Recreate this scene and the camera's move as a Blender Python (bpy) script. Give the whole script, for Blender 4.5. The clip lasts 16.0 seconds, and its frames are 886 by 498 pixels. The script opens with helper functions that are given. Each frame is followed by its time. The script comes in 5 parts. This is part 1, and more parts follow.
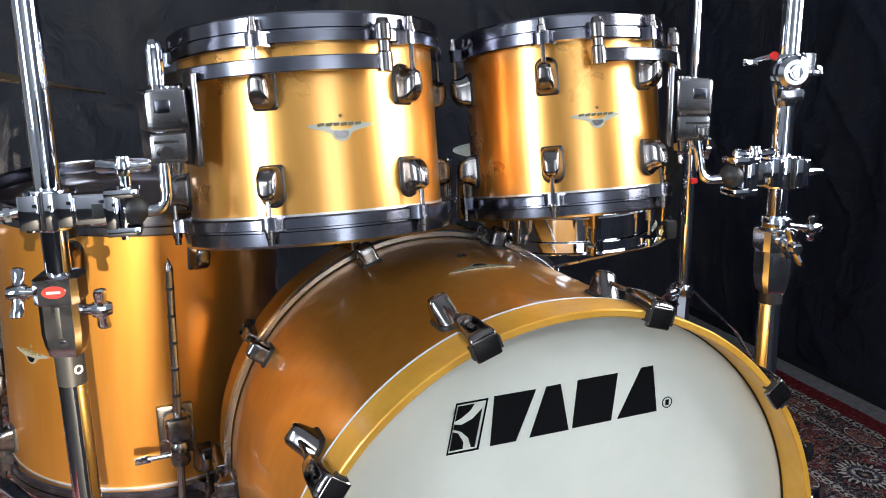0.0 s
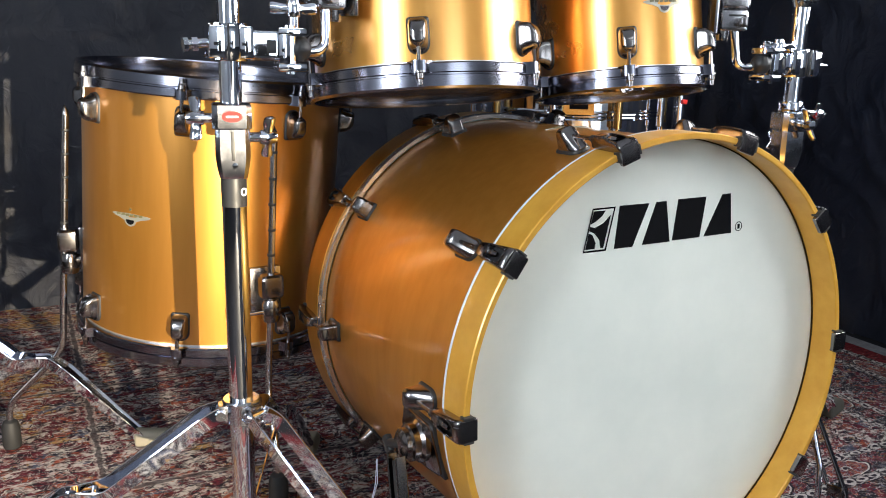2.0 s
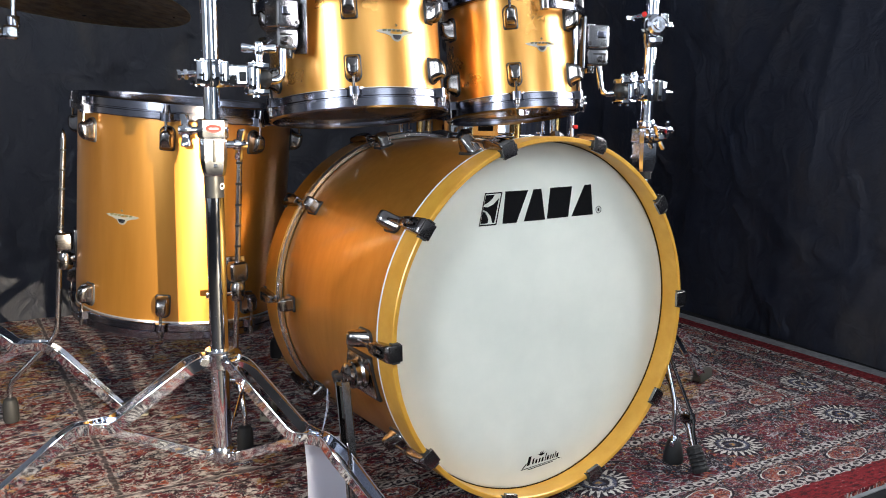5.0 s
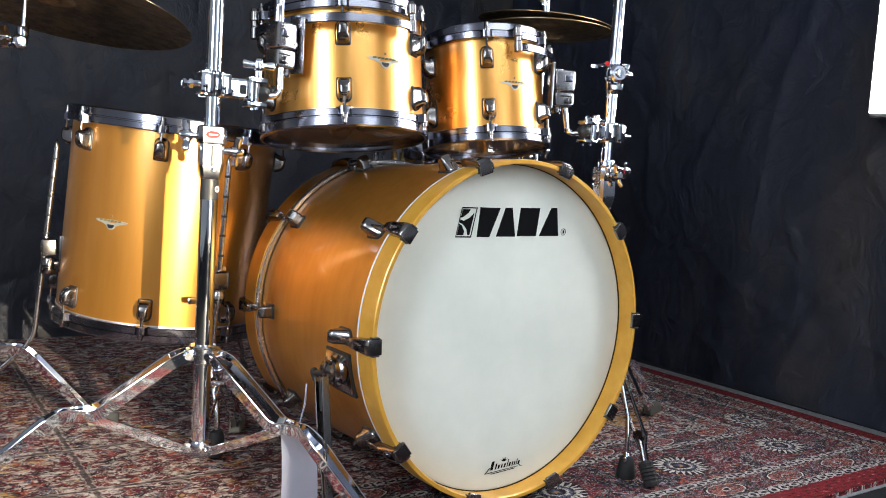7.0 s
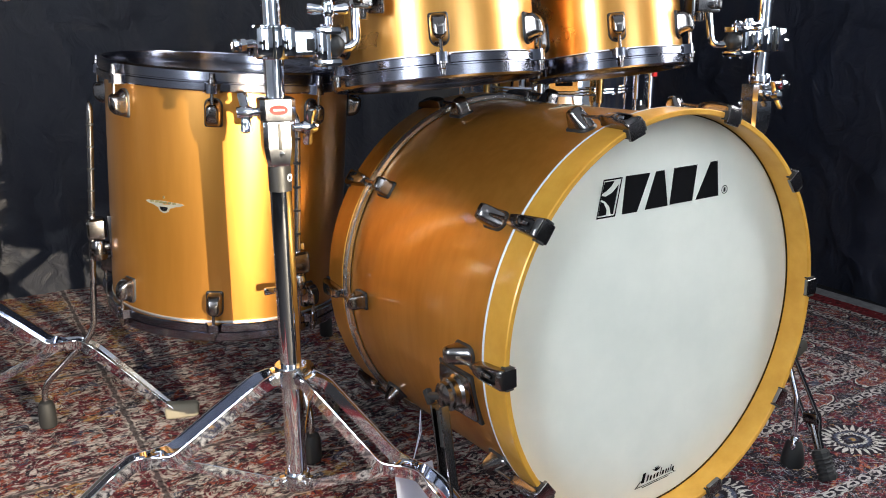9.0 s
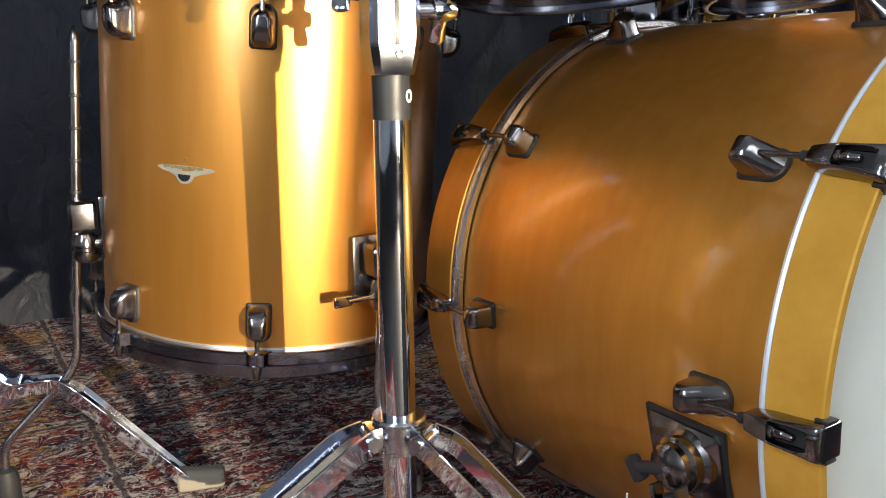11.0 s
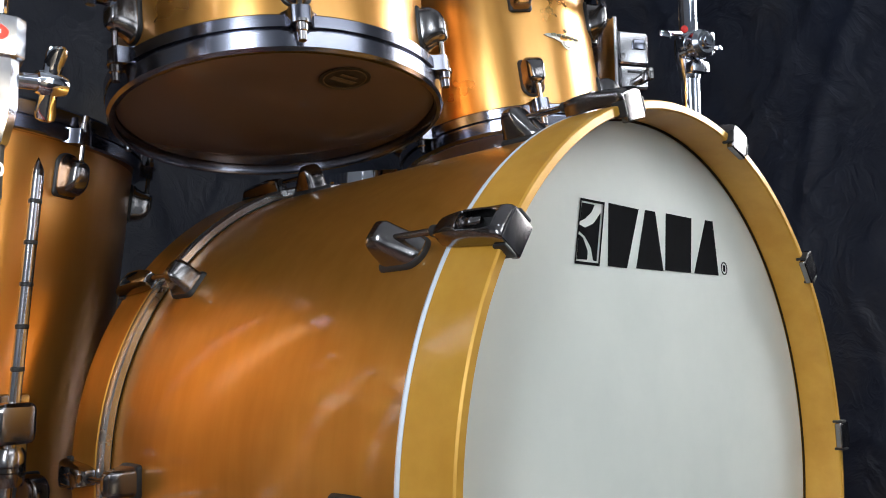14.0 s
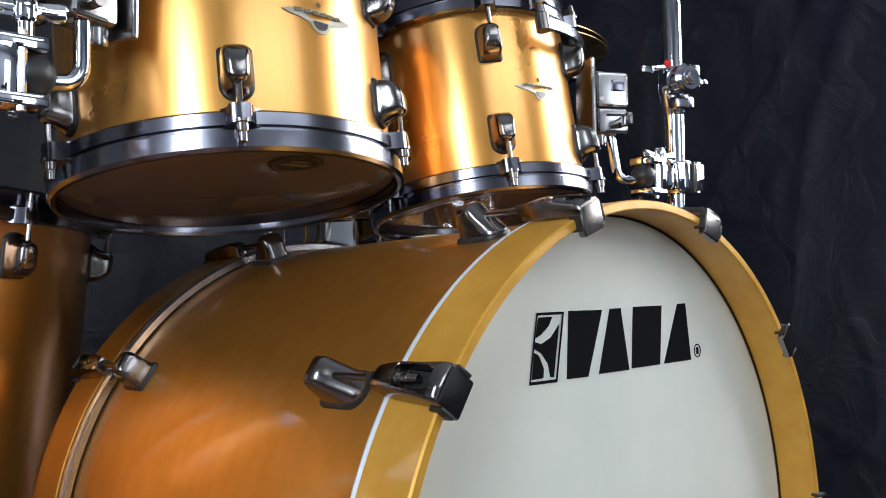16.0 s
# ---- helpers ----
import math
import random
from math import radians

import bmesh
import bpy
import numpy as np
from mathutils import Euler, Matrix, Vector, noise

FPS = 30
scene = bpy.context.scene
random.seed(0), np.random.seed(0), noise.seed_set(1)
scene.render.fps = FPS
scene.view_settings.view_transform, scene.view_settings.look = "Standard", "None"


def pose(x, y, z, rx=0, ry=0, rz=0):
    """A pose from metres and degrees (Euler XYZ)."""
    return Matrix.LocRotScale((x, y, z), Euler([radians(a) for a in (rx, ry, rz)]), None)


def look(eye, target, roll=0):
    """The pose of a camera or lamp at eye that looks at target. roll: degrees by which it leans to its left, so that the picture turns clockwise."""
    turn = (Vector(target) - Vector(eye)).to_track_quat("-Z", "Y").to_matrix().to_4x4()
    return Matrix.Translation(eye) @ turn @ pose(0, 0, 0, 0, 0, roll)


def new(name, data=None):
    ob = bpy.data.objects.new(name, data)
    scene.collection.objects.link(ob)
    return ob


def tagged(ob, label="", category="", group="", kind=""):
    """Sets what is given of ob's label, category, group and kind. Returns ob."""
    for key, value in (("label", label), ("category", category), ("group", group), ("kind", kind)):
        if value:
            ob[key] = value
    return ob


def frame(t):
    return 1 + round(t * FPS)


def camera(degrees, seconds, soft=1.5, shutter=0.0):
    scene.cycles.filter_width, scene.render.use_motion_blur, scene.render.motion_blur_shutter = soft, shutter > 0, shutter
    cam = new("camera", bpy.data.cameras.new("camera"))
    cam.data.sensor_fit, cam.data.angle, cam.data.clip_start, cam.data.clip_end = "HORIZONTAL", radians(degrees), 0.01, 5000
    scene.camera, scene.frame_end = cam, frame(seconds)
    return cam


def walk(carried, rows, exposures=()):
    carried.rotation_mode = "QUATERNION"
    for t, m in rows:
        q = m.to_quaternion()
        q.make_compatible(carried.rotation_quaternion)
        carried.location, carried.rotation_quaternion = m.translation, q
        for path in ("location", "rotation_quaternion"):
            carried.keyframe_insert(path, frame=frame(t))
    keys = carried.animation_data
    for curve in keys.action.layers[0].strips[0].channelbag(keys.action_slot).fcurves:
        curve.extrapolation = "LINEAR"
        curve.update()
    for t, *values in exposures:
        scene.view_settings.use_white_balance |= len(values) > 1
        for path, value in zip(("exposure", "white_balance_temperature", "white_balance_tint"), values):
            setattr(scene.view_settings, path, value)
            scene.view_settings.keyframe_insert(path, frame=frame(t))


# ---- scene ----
cam = camera(55.5, 16.0, soft=1.0)
PATH = [
    (0, (-0.362, -0.66, 0.856), (0.28, 1.176, 0.388), -1.0),
    (0.5, (-0.423, -0.636, 0.783), (0.269, 1.186, 0.337), -1.7),
    (1, (-0.516, -0.625, 0.727), (0.296, 1.141, 0.257), -2.0),
    (1.5, (-0.641, -0.653, 0.708), (0.264, 1.066, 0.234), -0.3),
    (2, (-0.701, -0.722, 0.695), (0.208, 1.002, 0.242), 1.3),
    (2.5, (-0.727, -0.848, 0.677), (0.145, 0.898, 0.239), 1.6),
    (3, (-0.755, -0.906, 0.673), (0.083, 0.851, 0.213), 0.5),
    (3.5, (-0.794, -0.939, 0.671), (0.036, 0.819, 0.2), -0.3),
    (4, (-0.82, -0.96, 0.662), (0.057, 0.779, 0.205), -0.6),
    (4.5, (-0.836, -0.991, 0.667), (0.127, 0.71, 0.245), -0.2),
    (5, (-0.849, -1.031, 0.663), (0.193, 0.642, 0.32), 0.8),
    (5.2, (-0.858, -1.045, 0.657), (0.201, 0.622, 0.339), 0.9),
    (7.3, (-0.951, -1.104, 0.568), (0.202, 0.523, 0.405), 3.7),
    (7.5, (-0.942, -1.095, 0.588), (0.199, 0.535, 0.375), 3.5),
    (8, (-0.909, -0.997, 0.608), (0.197, 0.633, 0.264), 2.5),
    (8.5, (-0.848, -0.883, 0.658), (0.177, 0.78, 0.227), 0.7),
    (9, (-0.85, -0.77, 0.725), (0.161, 0.875, 0.204), -0.4),
    (9.5, (-0.861, -0.64, 0.768), (0.205, 0.938, 0.157), -0.0),
    (9.7, (-0.86, -0.591, 0.768), (0.223, 0.961, 0.122), 0.1),
    (11.8, (-0.704, -0.245, 0.379), (0.312, 1.468, 0.197), -1.9),
    (12, (-0.687, -0.246, 0.359), (0.353, 1.458, 0.236), -1.8),
    (12.5, (-0.653, -0.266, 0.356), (0.54, 1.339, 0.322), -1.2),
    (13, (-0.644, -0.291, 0.368), (0.663, 1.22, 0.451), -0.1),
    (13.5, (-0.635, -0.317, 0.394), (0.741, 1.126, 0.558), -0.1),
    (14, (-0.633, -0.333, 0.412), (0.779, 1.064, 0.644), -0.2),
    (14.5, (-0.629, -0.341, 0.429), (0.799, 1.027, 0.727), 0.4),
    (15, (-0.637, -0.35, 0.447), (0.794, 1.002, 0.799), 0.9),
    (15.5, (-0.623, -0.35, 0.483), (0.807, 1.014, 0.791), 0.7),
    (16, (-0.586, -0.348, 0.534), (0.82, 1.068, 0.66), -0.7),
]
walk(cam, [(t, look(eye, target, roll)) for t, eye, target, roll in PATH], [(0.0, 0.12, 6560, 10), (9.0, 0.12, 6560, 10), (9.7, 0.08, 6560, 10), (12.0, -0.16, 6560, 10), (16.0, -0.19, 6560, 10)])

# ---- light ----
world = bpy.data.worlds.new("world")
scene.world = world
world.use_nodes = True
world.node_tree.nodes["Background"].inputs[0].default_value = (0.55, 0.62, 0.8, 1)
world.node_tree.nodes["Background"].inputs[1].default_value = 0.02


def area_lamp(name, eye, target, sx, sy, watts, colour):
    data = bpy.data.lights.new(name, "AREA")
    data.shape, data.size, data.size_y, data.energy, data.color = "RECTANGLE", sx, sy, watts, colour
    ob = new(name, data)
    ob.matrix_world = look(eye, target)
    return ob


area_lamp("softbox_light_left", (-1.70, -0.62, 1.14), (0.0, 0.22, 0.78), 0.36, 0.95, 27, (0.80, 0.90, 1.0))
area_lamp("front_light", (0.10, -2.75, 0.90), (-0.10, 0.5, 0.50), 0.90, 1.5, 17, (0.84, 0.93, 1.0))
# Unseen fill, added to brighten the walls that the chrome reflects.
area_lamp("added_room_fill", (-0.3, -3.4, 2.95), (-0.3, -3.4, 0), 3.0, 0.9, 60, (0.85, 0.93, 1.0))
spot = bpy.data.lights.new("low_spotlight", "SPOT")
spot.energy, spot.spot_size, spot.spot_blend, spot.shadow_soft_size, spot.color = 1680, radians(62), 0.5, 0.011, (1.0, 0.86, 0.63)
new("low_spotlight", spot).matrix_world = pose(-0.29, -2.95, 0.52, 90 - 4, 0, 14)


# ---- materials ----
def material(name, colour, rough=0.5, metal=0.0, coat=0.0, coat_rough=0.05, spec=0.5):
    m = bpy.data.materials.new(name)
    m.use_nodes = True
    p = m.node_tree.nodes["Principled BSDF"].inputs
    p["Base Color"].default_value = (*colour, 1)
    p["Roughness"].default_value, p["Metallic"].default_value = rough, metal
    p["Coat Weight"].default_value, p["Coat Roughness"].default_value = coat, coat_rough
    p["Specular IOR Level"].default_value = spec
    return m


class Nodes:
    """Short hand for wiring a material's nodes."""

    def __init__(self, m):
        self.t = m.node_tree
        self.p = m.node_tree.nodes["Principled BSDF"]

    def add(self, kind, values=(), **attrs):
        n = self.t.nodes.new(kind)
        for key, value in attrs.items():
            setattr(n, key, value)
        for key, value in dict(values).items():
            if isinstance(value, bpy.types.NodeSocket):
                self.t.links.new(value, n.inputs[key])
            else:
                n.inputs[key].default_value = value
        return n

    def coord(self, scale=(1, 1, 1)):
        c = self.add("ShaderNodeTexCoord")
        return self.add("ShaderNodeMapping", {"Vector": c.outputs["Object"], "Scale": scale}).outputs[0]

    def noise(self, vec, scale, detail=4.0, rough=0.5):
        return self.add("ShaderNodeTexNoise", {"Vector": vec, "Scale": scale, "Detail": detail, "Roughness": rough}).outputs["Fac"]

    def math(self, op, a, b=0.0, c=0.0):
        return self.add("ShaderNodeMath", {0: a, 1: b, 2: c}, operation=op).outputs[0]

    def ramp(self, fac, stops, mode="LINEAR"):
        n = self.add("ShaderNodeValToRGB", {"Fac": fac})
        n.color_ramp.interpolation = mode
        while len(n.color_ramp.elements) < len(stops):
            n.color_ramp.elements.new(0.5)
        for e, (at, colour) in zip(n.color_ramp.elements, stops):
            e.position, e.color = at, (*colour, 1) if len(colour) == 3 else colour
        return n.outputs[0]

    def mix(self, fac, a, b, mode="MIX"):
        n = self.add("ShaderNodeMix", data_type="RGBA", blend_type=mode)
        for slot, value in ((0, fac), (6, a), (7, b)):
            if isinstance(value, bpy.types.NodeSocket):
                self.t.links.new(value, n.inputs[slot])
            else:
                n.inputs[slot].default_value = (*value, 1) if isinstance(value, tuple) and len(value) == 3 else value
        return n.outputs[2]

    def set(self, name, value):
        self.t.links.new(value, self.p.inputs[name])

    def bump(self, height, strength, distance):
        self.set("Normal", self.add("ShaderNodeBump", {"Height": height, "Strength": strength, "Distance": distance}).outputs[0])


def spread(m, low, high, scale, seed_scale=(1, 1, 1)):
    """Vary the roughness with soft smudges."""
    n = Nodes(m)
    f = n.noise(n.coord(seed_scale), scale, 5, 0.6)
    n.set("Roughness", n.add("ShaderNodeMapRange", {"Value": f, "From Min": 0.3, "From Max": 0.7, "To Min": low, "To Max": high}).outputs[0])
    return n


def gold_lacquer(name, grain, rough, metal, pale, deep):
    m = material(name, (0.80, 0.43, 0.09), rough, metal, 0.35, 0.13)
    n = spread(m, rough - 0.012, rough + 0.012, 4)
    n.p.inputs["Coat Weight"].default_value = 0.6 if grain[1] < 1 else 0.8
    n.p.inputs["Coat Roughness"].default_value = 0.07 if grain[1] < 1 else 0.22
    n.p.inputs["Coat IOR"].default_value = 1.5 if grain[1] < 1 else 1.66
    fine = n.noise(n.coord(grain), 60, 3, 0.55)
    broad = n.noise(n.coord((1, 1, 1)), 5, 3, 0.5)
    tint = n.ramp(fine, [(0.3, deep), (0.7, pale)])
    n.set("Base Color", n.mix(n.math("MULTIPLY", broad, 0.35), tint, tuple(0.9 * c * (1.0, 0.91, 0.8)[k] for k, c in enumerate(deep))))
    peel = n.noise(n.coord((1, 1, 1) if grain[2] < 1 else (2.2, 0.6, 2.2)), 70, 4, 0.6)
    n.bump(n.math("MULTIPLY_ADD", peel, 0.6 if grain[2] < 1 else 1.6, fine), 0.02 if grain[2] < 1 else 0.05, 0.0006)
    return m


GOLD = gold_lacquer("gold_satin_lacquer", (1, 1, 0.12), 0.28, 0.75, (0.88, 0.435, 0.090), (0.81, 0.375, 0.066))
# Floor tom's lacquer: more orange, and darkened to offset the spotlight on it.
GOLD_DIMMED = gold_lacquer("gold_satin_lacquer_dimmed", (1, 1, 0.12), 0.35, 0.84, (0.68, 0.305, 0.052), (0.61, 0.264, 0.040))
GOLD_BASS = gold_lacquer("gold_satin_lacquer_bass", (1, 0.12, 1), 0.42, 0.90, (0.81, 0.392, 0.072), (0.72, 0.332, 0.052))
HOOP = material("gold_painted_hoop", (0.72, 0.41, 0.055), 0.38, 0.25, 0.35, 0.12)
hoop_nodes = spread(HOOP, 0.3, 0.46, 30)
hoop_nodes.set("Base Color", hoop_nodes.ramp(hoop_nodes.noise(hoop_nodes.coord((1, 1, 1)), 25, 5, 0.6), [(0.3, (0.64, 0.315, 0.036)), (0.7, (0.76, 0.410, 0.060))]))
NICKEL = material("black_nickel", (0.25, 0.235, 0.235), 0.20, 1.0)
spread(NICKEL, 0.15, 0.24, 25)
RIM = material("black_nickel_rim", (0.23, 0.235, 0.285), 0.19, 1.0)
spread(RIM, 0.15, 0.22, 25)
CHROME = material("chrome", (0.80, 0.82, 0.89), 0.07, 1.0)
spread(CHROME, 0.03, 0.08, 40)
BLOCK = material("satin_nickel_block", (0.46, 0.45, 0.47), 0.2, 1.0)
spread(BLOCK, 0.16, 0.24, 20)
CAST = material("cast_chrome", (0.52, 0.54, 0.60), 0.17, 1.0)
cast_nodes = spread(CAST, 0.13, 0.21, 60)
cast_nodes.bump(cast_nodes.noise(cast_nodes.coord(), 45, 3, 0.5), 0.06, 0.003)
LABEL_PRINT = material("faded_label_print", (0.13, 0.10, 0.07), 0.6)
RING = material("polished_head_ring", (0.74, 0.71, 0.70), 0.25, 0.95)
spread(RING, 0.21, 0.29, 20)
SILVER = material("satin_aluminium", (0.78, 0.76, 0.74), 0.34, 0.9)
spread(SILVER, 0.26, 0.42, 50)
BRASS = material("polished_brass", (0.72, 0.5, 0.2), 0.15, 1.0)
spread(BRASS, 0.1, 0.22, 40)
BLACK = material("black_plastic", (0.018, 0.018, 0.019), 0.42)
spread(BLACK, 0.35, 0.55, 80)
RUBBER = material("black_rubber", (0.017, 0.017, 0.018), 0.6, spec=0.3)
# Dark brown that paints the shade line round the front head.
GAP_SHADE = material("dark_brown_gap_shade", (0.035, 0.022, 0.010), 0.95, spec=0.05)
BEIGE = material("beige_rubber", (0.20, 0.178, 0.135), 0.7)
PAPER = material("white_paper", (0.68, 0.71, 0.84), 0.75)
PRINT = material("black_print", (0.006, 0.006, 0.007), 0.9, spec=0.05)
SCRIPT = material("olive_script", (0.11, 0.10, 0.045), 0.6)
OLIVE = material("grey_olive_rubber", (0.055, 0.053, 0.044), 0.6)
BADGE = material("dull_silver_badge", (0.43, 0.42, 0.36), 0.4, 0.7)
spread(BADGE, 0.32, 0.5, 90)
PALE_RING = material("pale_aluminium_ring", (0.74, 0.79, 0.87), 0.45, 0.35)
spread(PALE_RING, 0.38, 0.55, 40)
RED = material("red_enamel", (0.60, 0.022, 0.018), 0.5, spec=0.25)
WHITE = material("white_enamel", (0.8, 0.8, 0.78), 0.4)

HEAD = material("coated_cream_drumhead", (0.80, 0.80, 0.71), 0.55)
head_nodes = Nodes(HEAD)
head_cloud = head_nodes.noise(head_nodes.coord((1, 1, 1)), 7, 5, 0.55)
head_nodes.set("Base Color", head_nodes.ramp(head_cloud, [(0.3, (0.64, 0.665, 0.610)), (0.7, (0.75, 0.765, 0.700))]))
head_nodes.bump(head_nodes.noise(head_nodes.coord((1, 1, 1)), 900, 2), 0.06, 0.0004)
BLACK_HEAD = material("dark_clear_drumhead", (0.140, 0.108, 0.107), 0.3, 0.0, 0.1, 0.1, 0.28)
spread(BLACK_HEAD, 0.045, 0.085, 18)

BRONZE = material("cymbal_bronze", (0.36, 0.25, 0.12), 0.35, 1.0)
bronze_nodes = spread(BRONZE, 0.26, 0.5, 20)
spot_noise = bronze_nodes.noise(bronze_nodes.coord((1, 1, 1)), 45, 6, 0.7)
bronze_nodes.set("Base Color", bronze_nodes.ramp(spot_noise, [(0.35, (0.16, 0.11, 0.065)), (0.65, (0.50, 0.36, 0.19))]))



def cloth(name, low, middle, high, depth):
    """Crumpled black cloth: its sheen, its painted warm and cool light, and its sharp creases at three scales."""
    m = material(name, middle, 0.6, spec=0.3)
    n = Nodes(m)
    weave = n.noise(n.coord(), 600, 2)
    lit_tone = n.noise(n.coord((1, 1, 0.5)), 2.6, 6, 0.6)
    # Navy to brown patches put cool and warm light into the colour.
    n.set("Base Color", n.ramp(lit_tone, [(0.30, low), (0.52, middle), (0.72, high)]))
    n.set("Roughness", n.add("ShaderNodeMapRange", {"Value": lit_tone, "To Min": 0.42, "To Max": 0.58}).outputs[0])
    bent = n.add("ShaderNodeVectorMath", {0: n.coord((1.2, 1.2, 0.62)), 1: n.add("ShaderNodeTexNoise", {"Vector": n.coord(), "Scale": 2.6, "Detail": 3.0}).outputs["Color"]}, operation="ADD").outputs[0]
    soft = n.add("ShaderNodeTexNoise", {"Vector": bent, "Scale": 6, "Detail": 5.0, "Roughness": 0.55, "Distortion": 0.2}).outputs["Fac"]
    wide = n.add("ShaderNodeTexVoronoi", {"Vector": bent, "Scale": 7, "Randomness": 1.0}).outputs["Distance"]
    small = n.add("ShaderNodeTexVoronoi", {"Vector": bent, "Scale": 17, "Randomness": 1.0}).outputs["Distance"]
    # thin pinched creases that run downwards and aslant
    line = n.noise(n.add("ShaderNodeVectorMath", {0: bent, 1: (2.2, 2.2, 0.8)}, operation="MULTIPLY").outputs[0], 5.5, 3, 0.5)
    pinch = n.math("ABSOLUTE", n.math("SUBTRACT", line, 0.5), 0.0)
    pinch = n.math("POWER", n.math("SUBTRACT", 1.0, n.math("MULTIPLY", pinch, 4.0)), 6.0)
    height = n.math("MULTIPLY_ADD", wide, 0.42, soft)
    height = n.math("MULTIPLY_ADD", small, 0.17, height)
    height = n.math("MULTIPLY_ADD", pinch, 0.06, height)
    n.bump(n.math("MULTIPLY_ADD", weave, 0.015, height), depth, 0.024)
    return m


CLOTH = cloth("black_backdrop_cloth", (0.030, 0.035, 0.056), (0.047, 0.050, 0.066), (0.105, 0.094, 0.080), 0.55)
# Same black cloth, brighter and bluer to stand in for light on the side.
LIT_SIDE_CLOTH = cloth("black_backdrop_cloth_lit", (0.036, 0.045, 0.080), (0.052, 0.058, 0.086), (0.098, 0.088, 0.090), 0.50)
PAINT = material("pale_wall_paint", (0.72, 0.76, 0.82), 0.8)
Nodes(PAINT).bump(Nodes(PAINT).noise(Nodes(PAINT).coord(), 120, 3), 0.1, 0.001)
CONCRETE = material("grey_floor", (0.04, 0.04, 0.044), 0.9, spec=0.12)
floor_nodes = Nodes(CONCRETE)
floor_nodes.set("Base Color", floor_nodes.ramp(floor_nodes.noise(floor_nodes.coord(), 8, 6, 0.6), [(0.3, (0.010, 0.010, 0.012)), (0.7, (0.022, 0.022, 0.025))]))
GLOW = material("softbox_diffuser", (0.9, 0.9, 0.9), 0.6)
GLOW.node_tree.nodes["Principled BSDF"].inputs["Emission Color"].default_value = (0.96, 0.98, 1.0, 1)
GLOW.node_tree.nodes["Principled BSDF"].inputs["Emission Strength"].default_value = 14


# ---- shapes ----
def finish(name, bm, mat, sharp=32):
    me = bpy.data.meshes.new(name)
    bmesh.ops.recalc_face_normals(bm, faces=bm.faces)
    bm.to_mesh(me)
    bm.free()
    for p in me.polygons:
        p.use_smooth = True
    me.set_sharp_from_angle(angle=radians(sharp))
    me.materials.append(mat)
    return me


def place(name, me, parent, m=None, label=""):
    ob = new(name, me)
    ob.parent = parent
    if m is not None:
        ob.matrix_basis = m
    return tagged(ob, label)


def part(name, bm, mat, parent, label="", m=None, sharp=32):
    return place(name, finish(name, bm, mat, sharp), parent, m, label)


def thing(name, m, label, category, group=""):
    ob = new(name)
    ob.empty_display_size = 0.05
    ob.matrix_basis = m
    return tagged(ob, label, category, group)


def structure(name, bm, mat, label, category):
    ob = new(name, finish(name, bm, mat))
    return tagged(ob, label, category, kind="structure")


def lathe(profile, seg=64, closed=False, bm=None):
    """Turn (radius, height) pairs about z. closed: joins the last pair to the first."""
    bm = bm or bmesh.new()
    rings = []
    for r, z in profile:
        if r < 1e-6:
            rings.append([bm.verts.new((0, 0, z))])
        else:
            rings.append([bm.verts.new((r * math.cos(2 * math.pi * k / seg), r * math.sin(2 * math.pi * k / seg), z)) for k in range(seg)])
    pairs = list(zip(rings, rings[1:]))
    if closed:
        pairs.append((rings[-1], rings[0]))
    for a, b in pairs:
        for k in range(seg):
            j = (k + 1) % seg
            if len(a) == 1 and len(b) == 1:
                continue
            if len(a) == 1:
                bm.faces.new((a[0], b[j], b[k]))
            elif len(b) == 1:
                bm.faces.new((a[k], a[j], b[0]))
            else:
                bm.faces.new((a[k], a[j], b[j], b[k]))
    return bm


def rounded(points, radius, steps=5):
    """A path with its corners rounded."""
    pts = [Vector(p) for p in points]
    out = [pts[0]]
    for a, b, c in zip(pts, pts[1:], pts[2:]):
        u, v = (a - b), (c - b)
        r = min(radius, u.length * 0.45, v.length * 0.45)
        p, q = b + u.normalized() * r, b + v.normalized() * r
        for k in range(steps + 1):
            s = k / steps
            out.append((1 - s) ** 2 * p + 2 * s * (1 - s) * b + s * s * q)
    out.append(pts[-1])
    return out


def sweep(points, outline, bm=None, up=(0, 0, 1)):
    """Draw a closed outline of (side, above) pairs along a path."""
    bm = bm or bmesh.new()
    pts = [Vector(p) for p in points]
    rings, side = [], None
    for k, p in enumerate(pts):
        along = (pts[min(k + 1, len(pts) - 1)] - pts[max(k - 1, 0)]).normalized()
        if side is None:
            ref = Vector(up) if abs(along.dot(Vector(up))) < 0.98 else Vector((0, 1, 0))
            side = along.cross(ref).normalized()
        side = (side - along * side.dot(along)).normalized()
        above = side.cross(along)
        rings.append([bm.verts.new(p + side * x + above * y) for x, y in outline])
    n = len(outline)
    for a, b in zip(rings, rings[1:]):
        for k in range(n):
            bm.faces.new((a[k], a[(k + 1) % n], b[(k + 1) % n], b[k]))
    bm.faces.new(rings[0][::-1])
    bm.faces.new(rings[-1])
    return bm


def circle(r, seg=14):
    return [(r * math.cos(2 * math.pi * k / seg), r * math.sin(2 * math.pi * k / seg)) for k in range(seg)]


def tube(points, r, seg=14, bm=None):
    return sweep(points, circle(r, seg), bm)


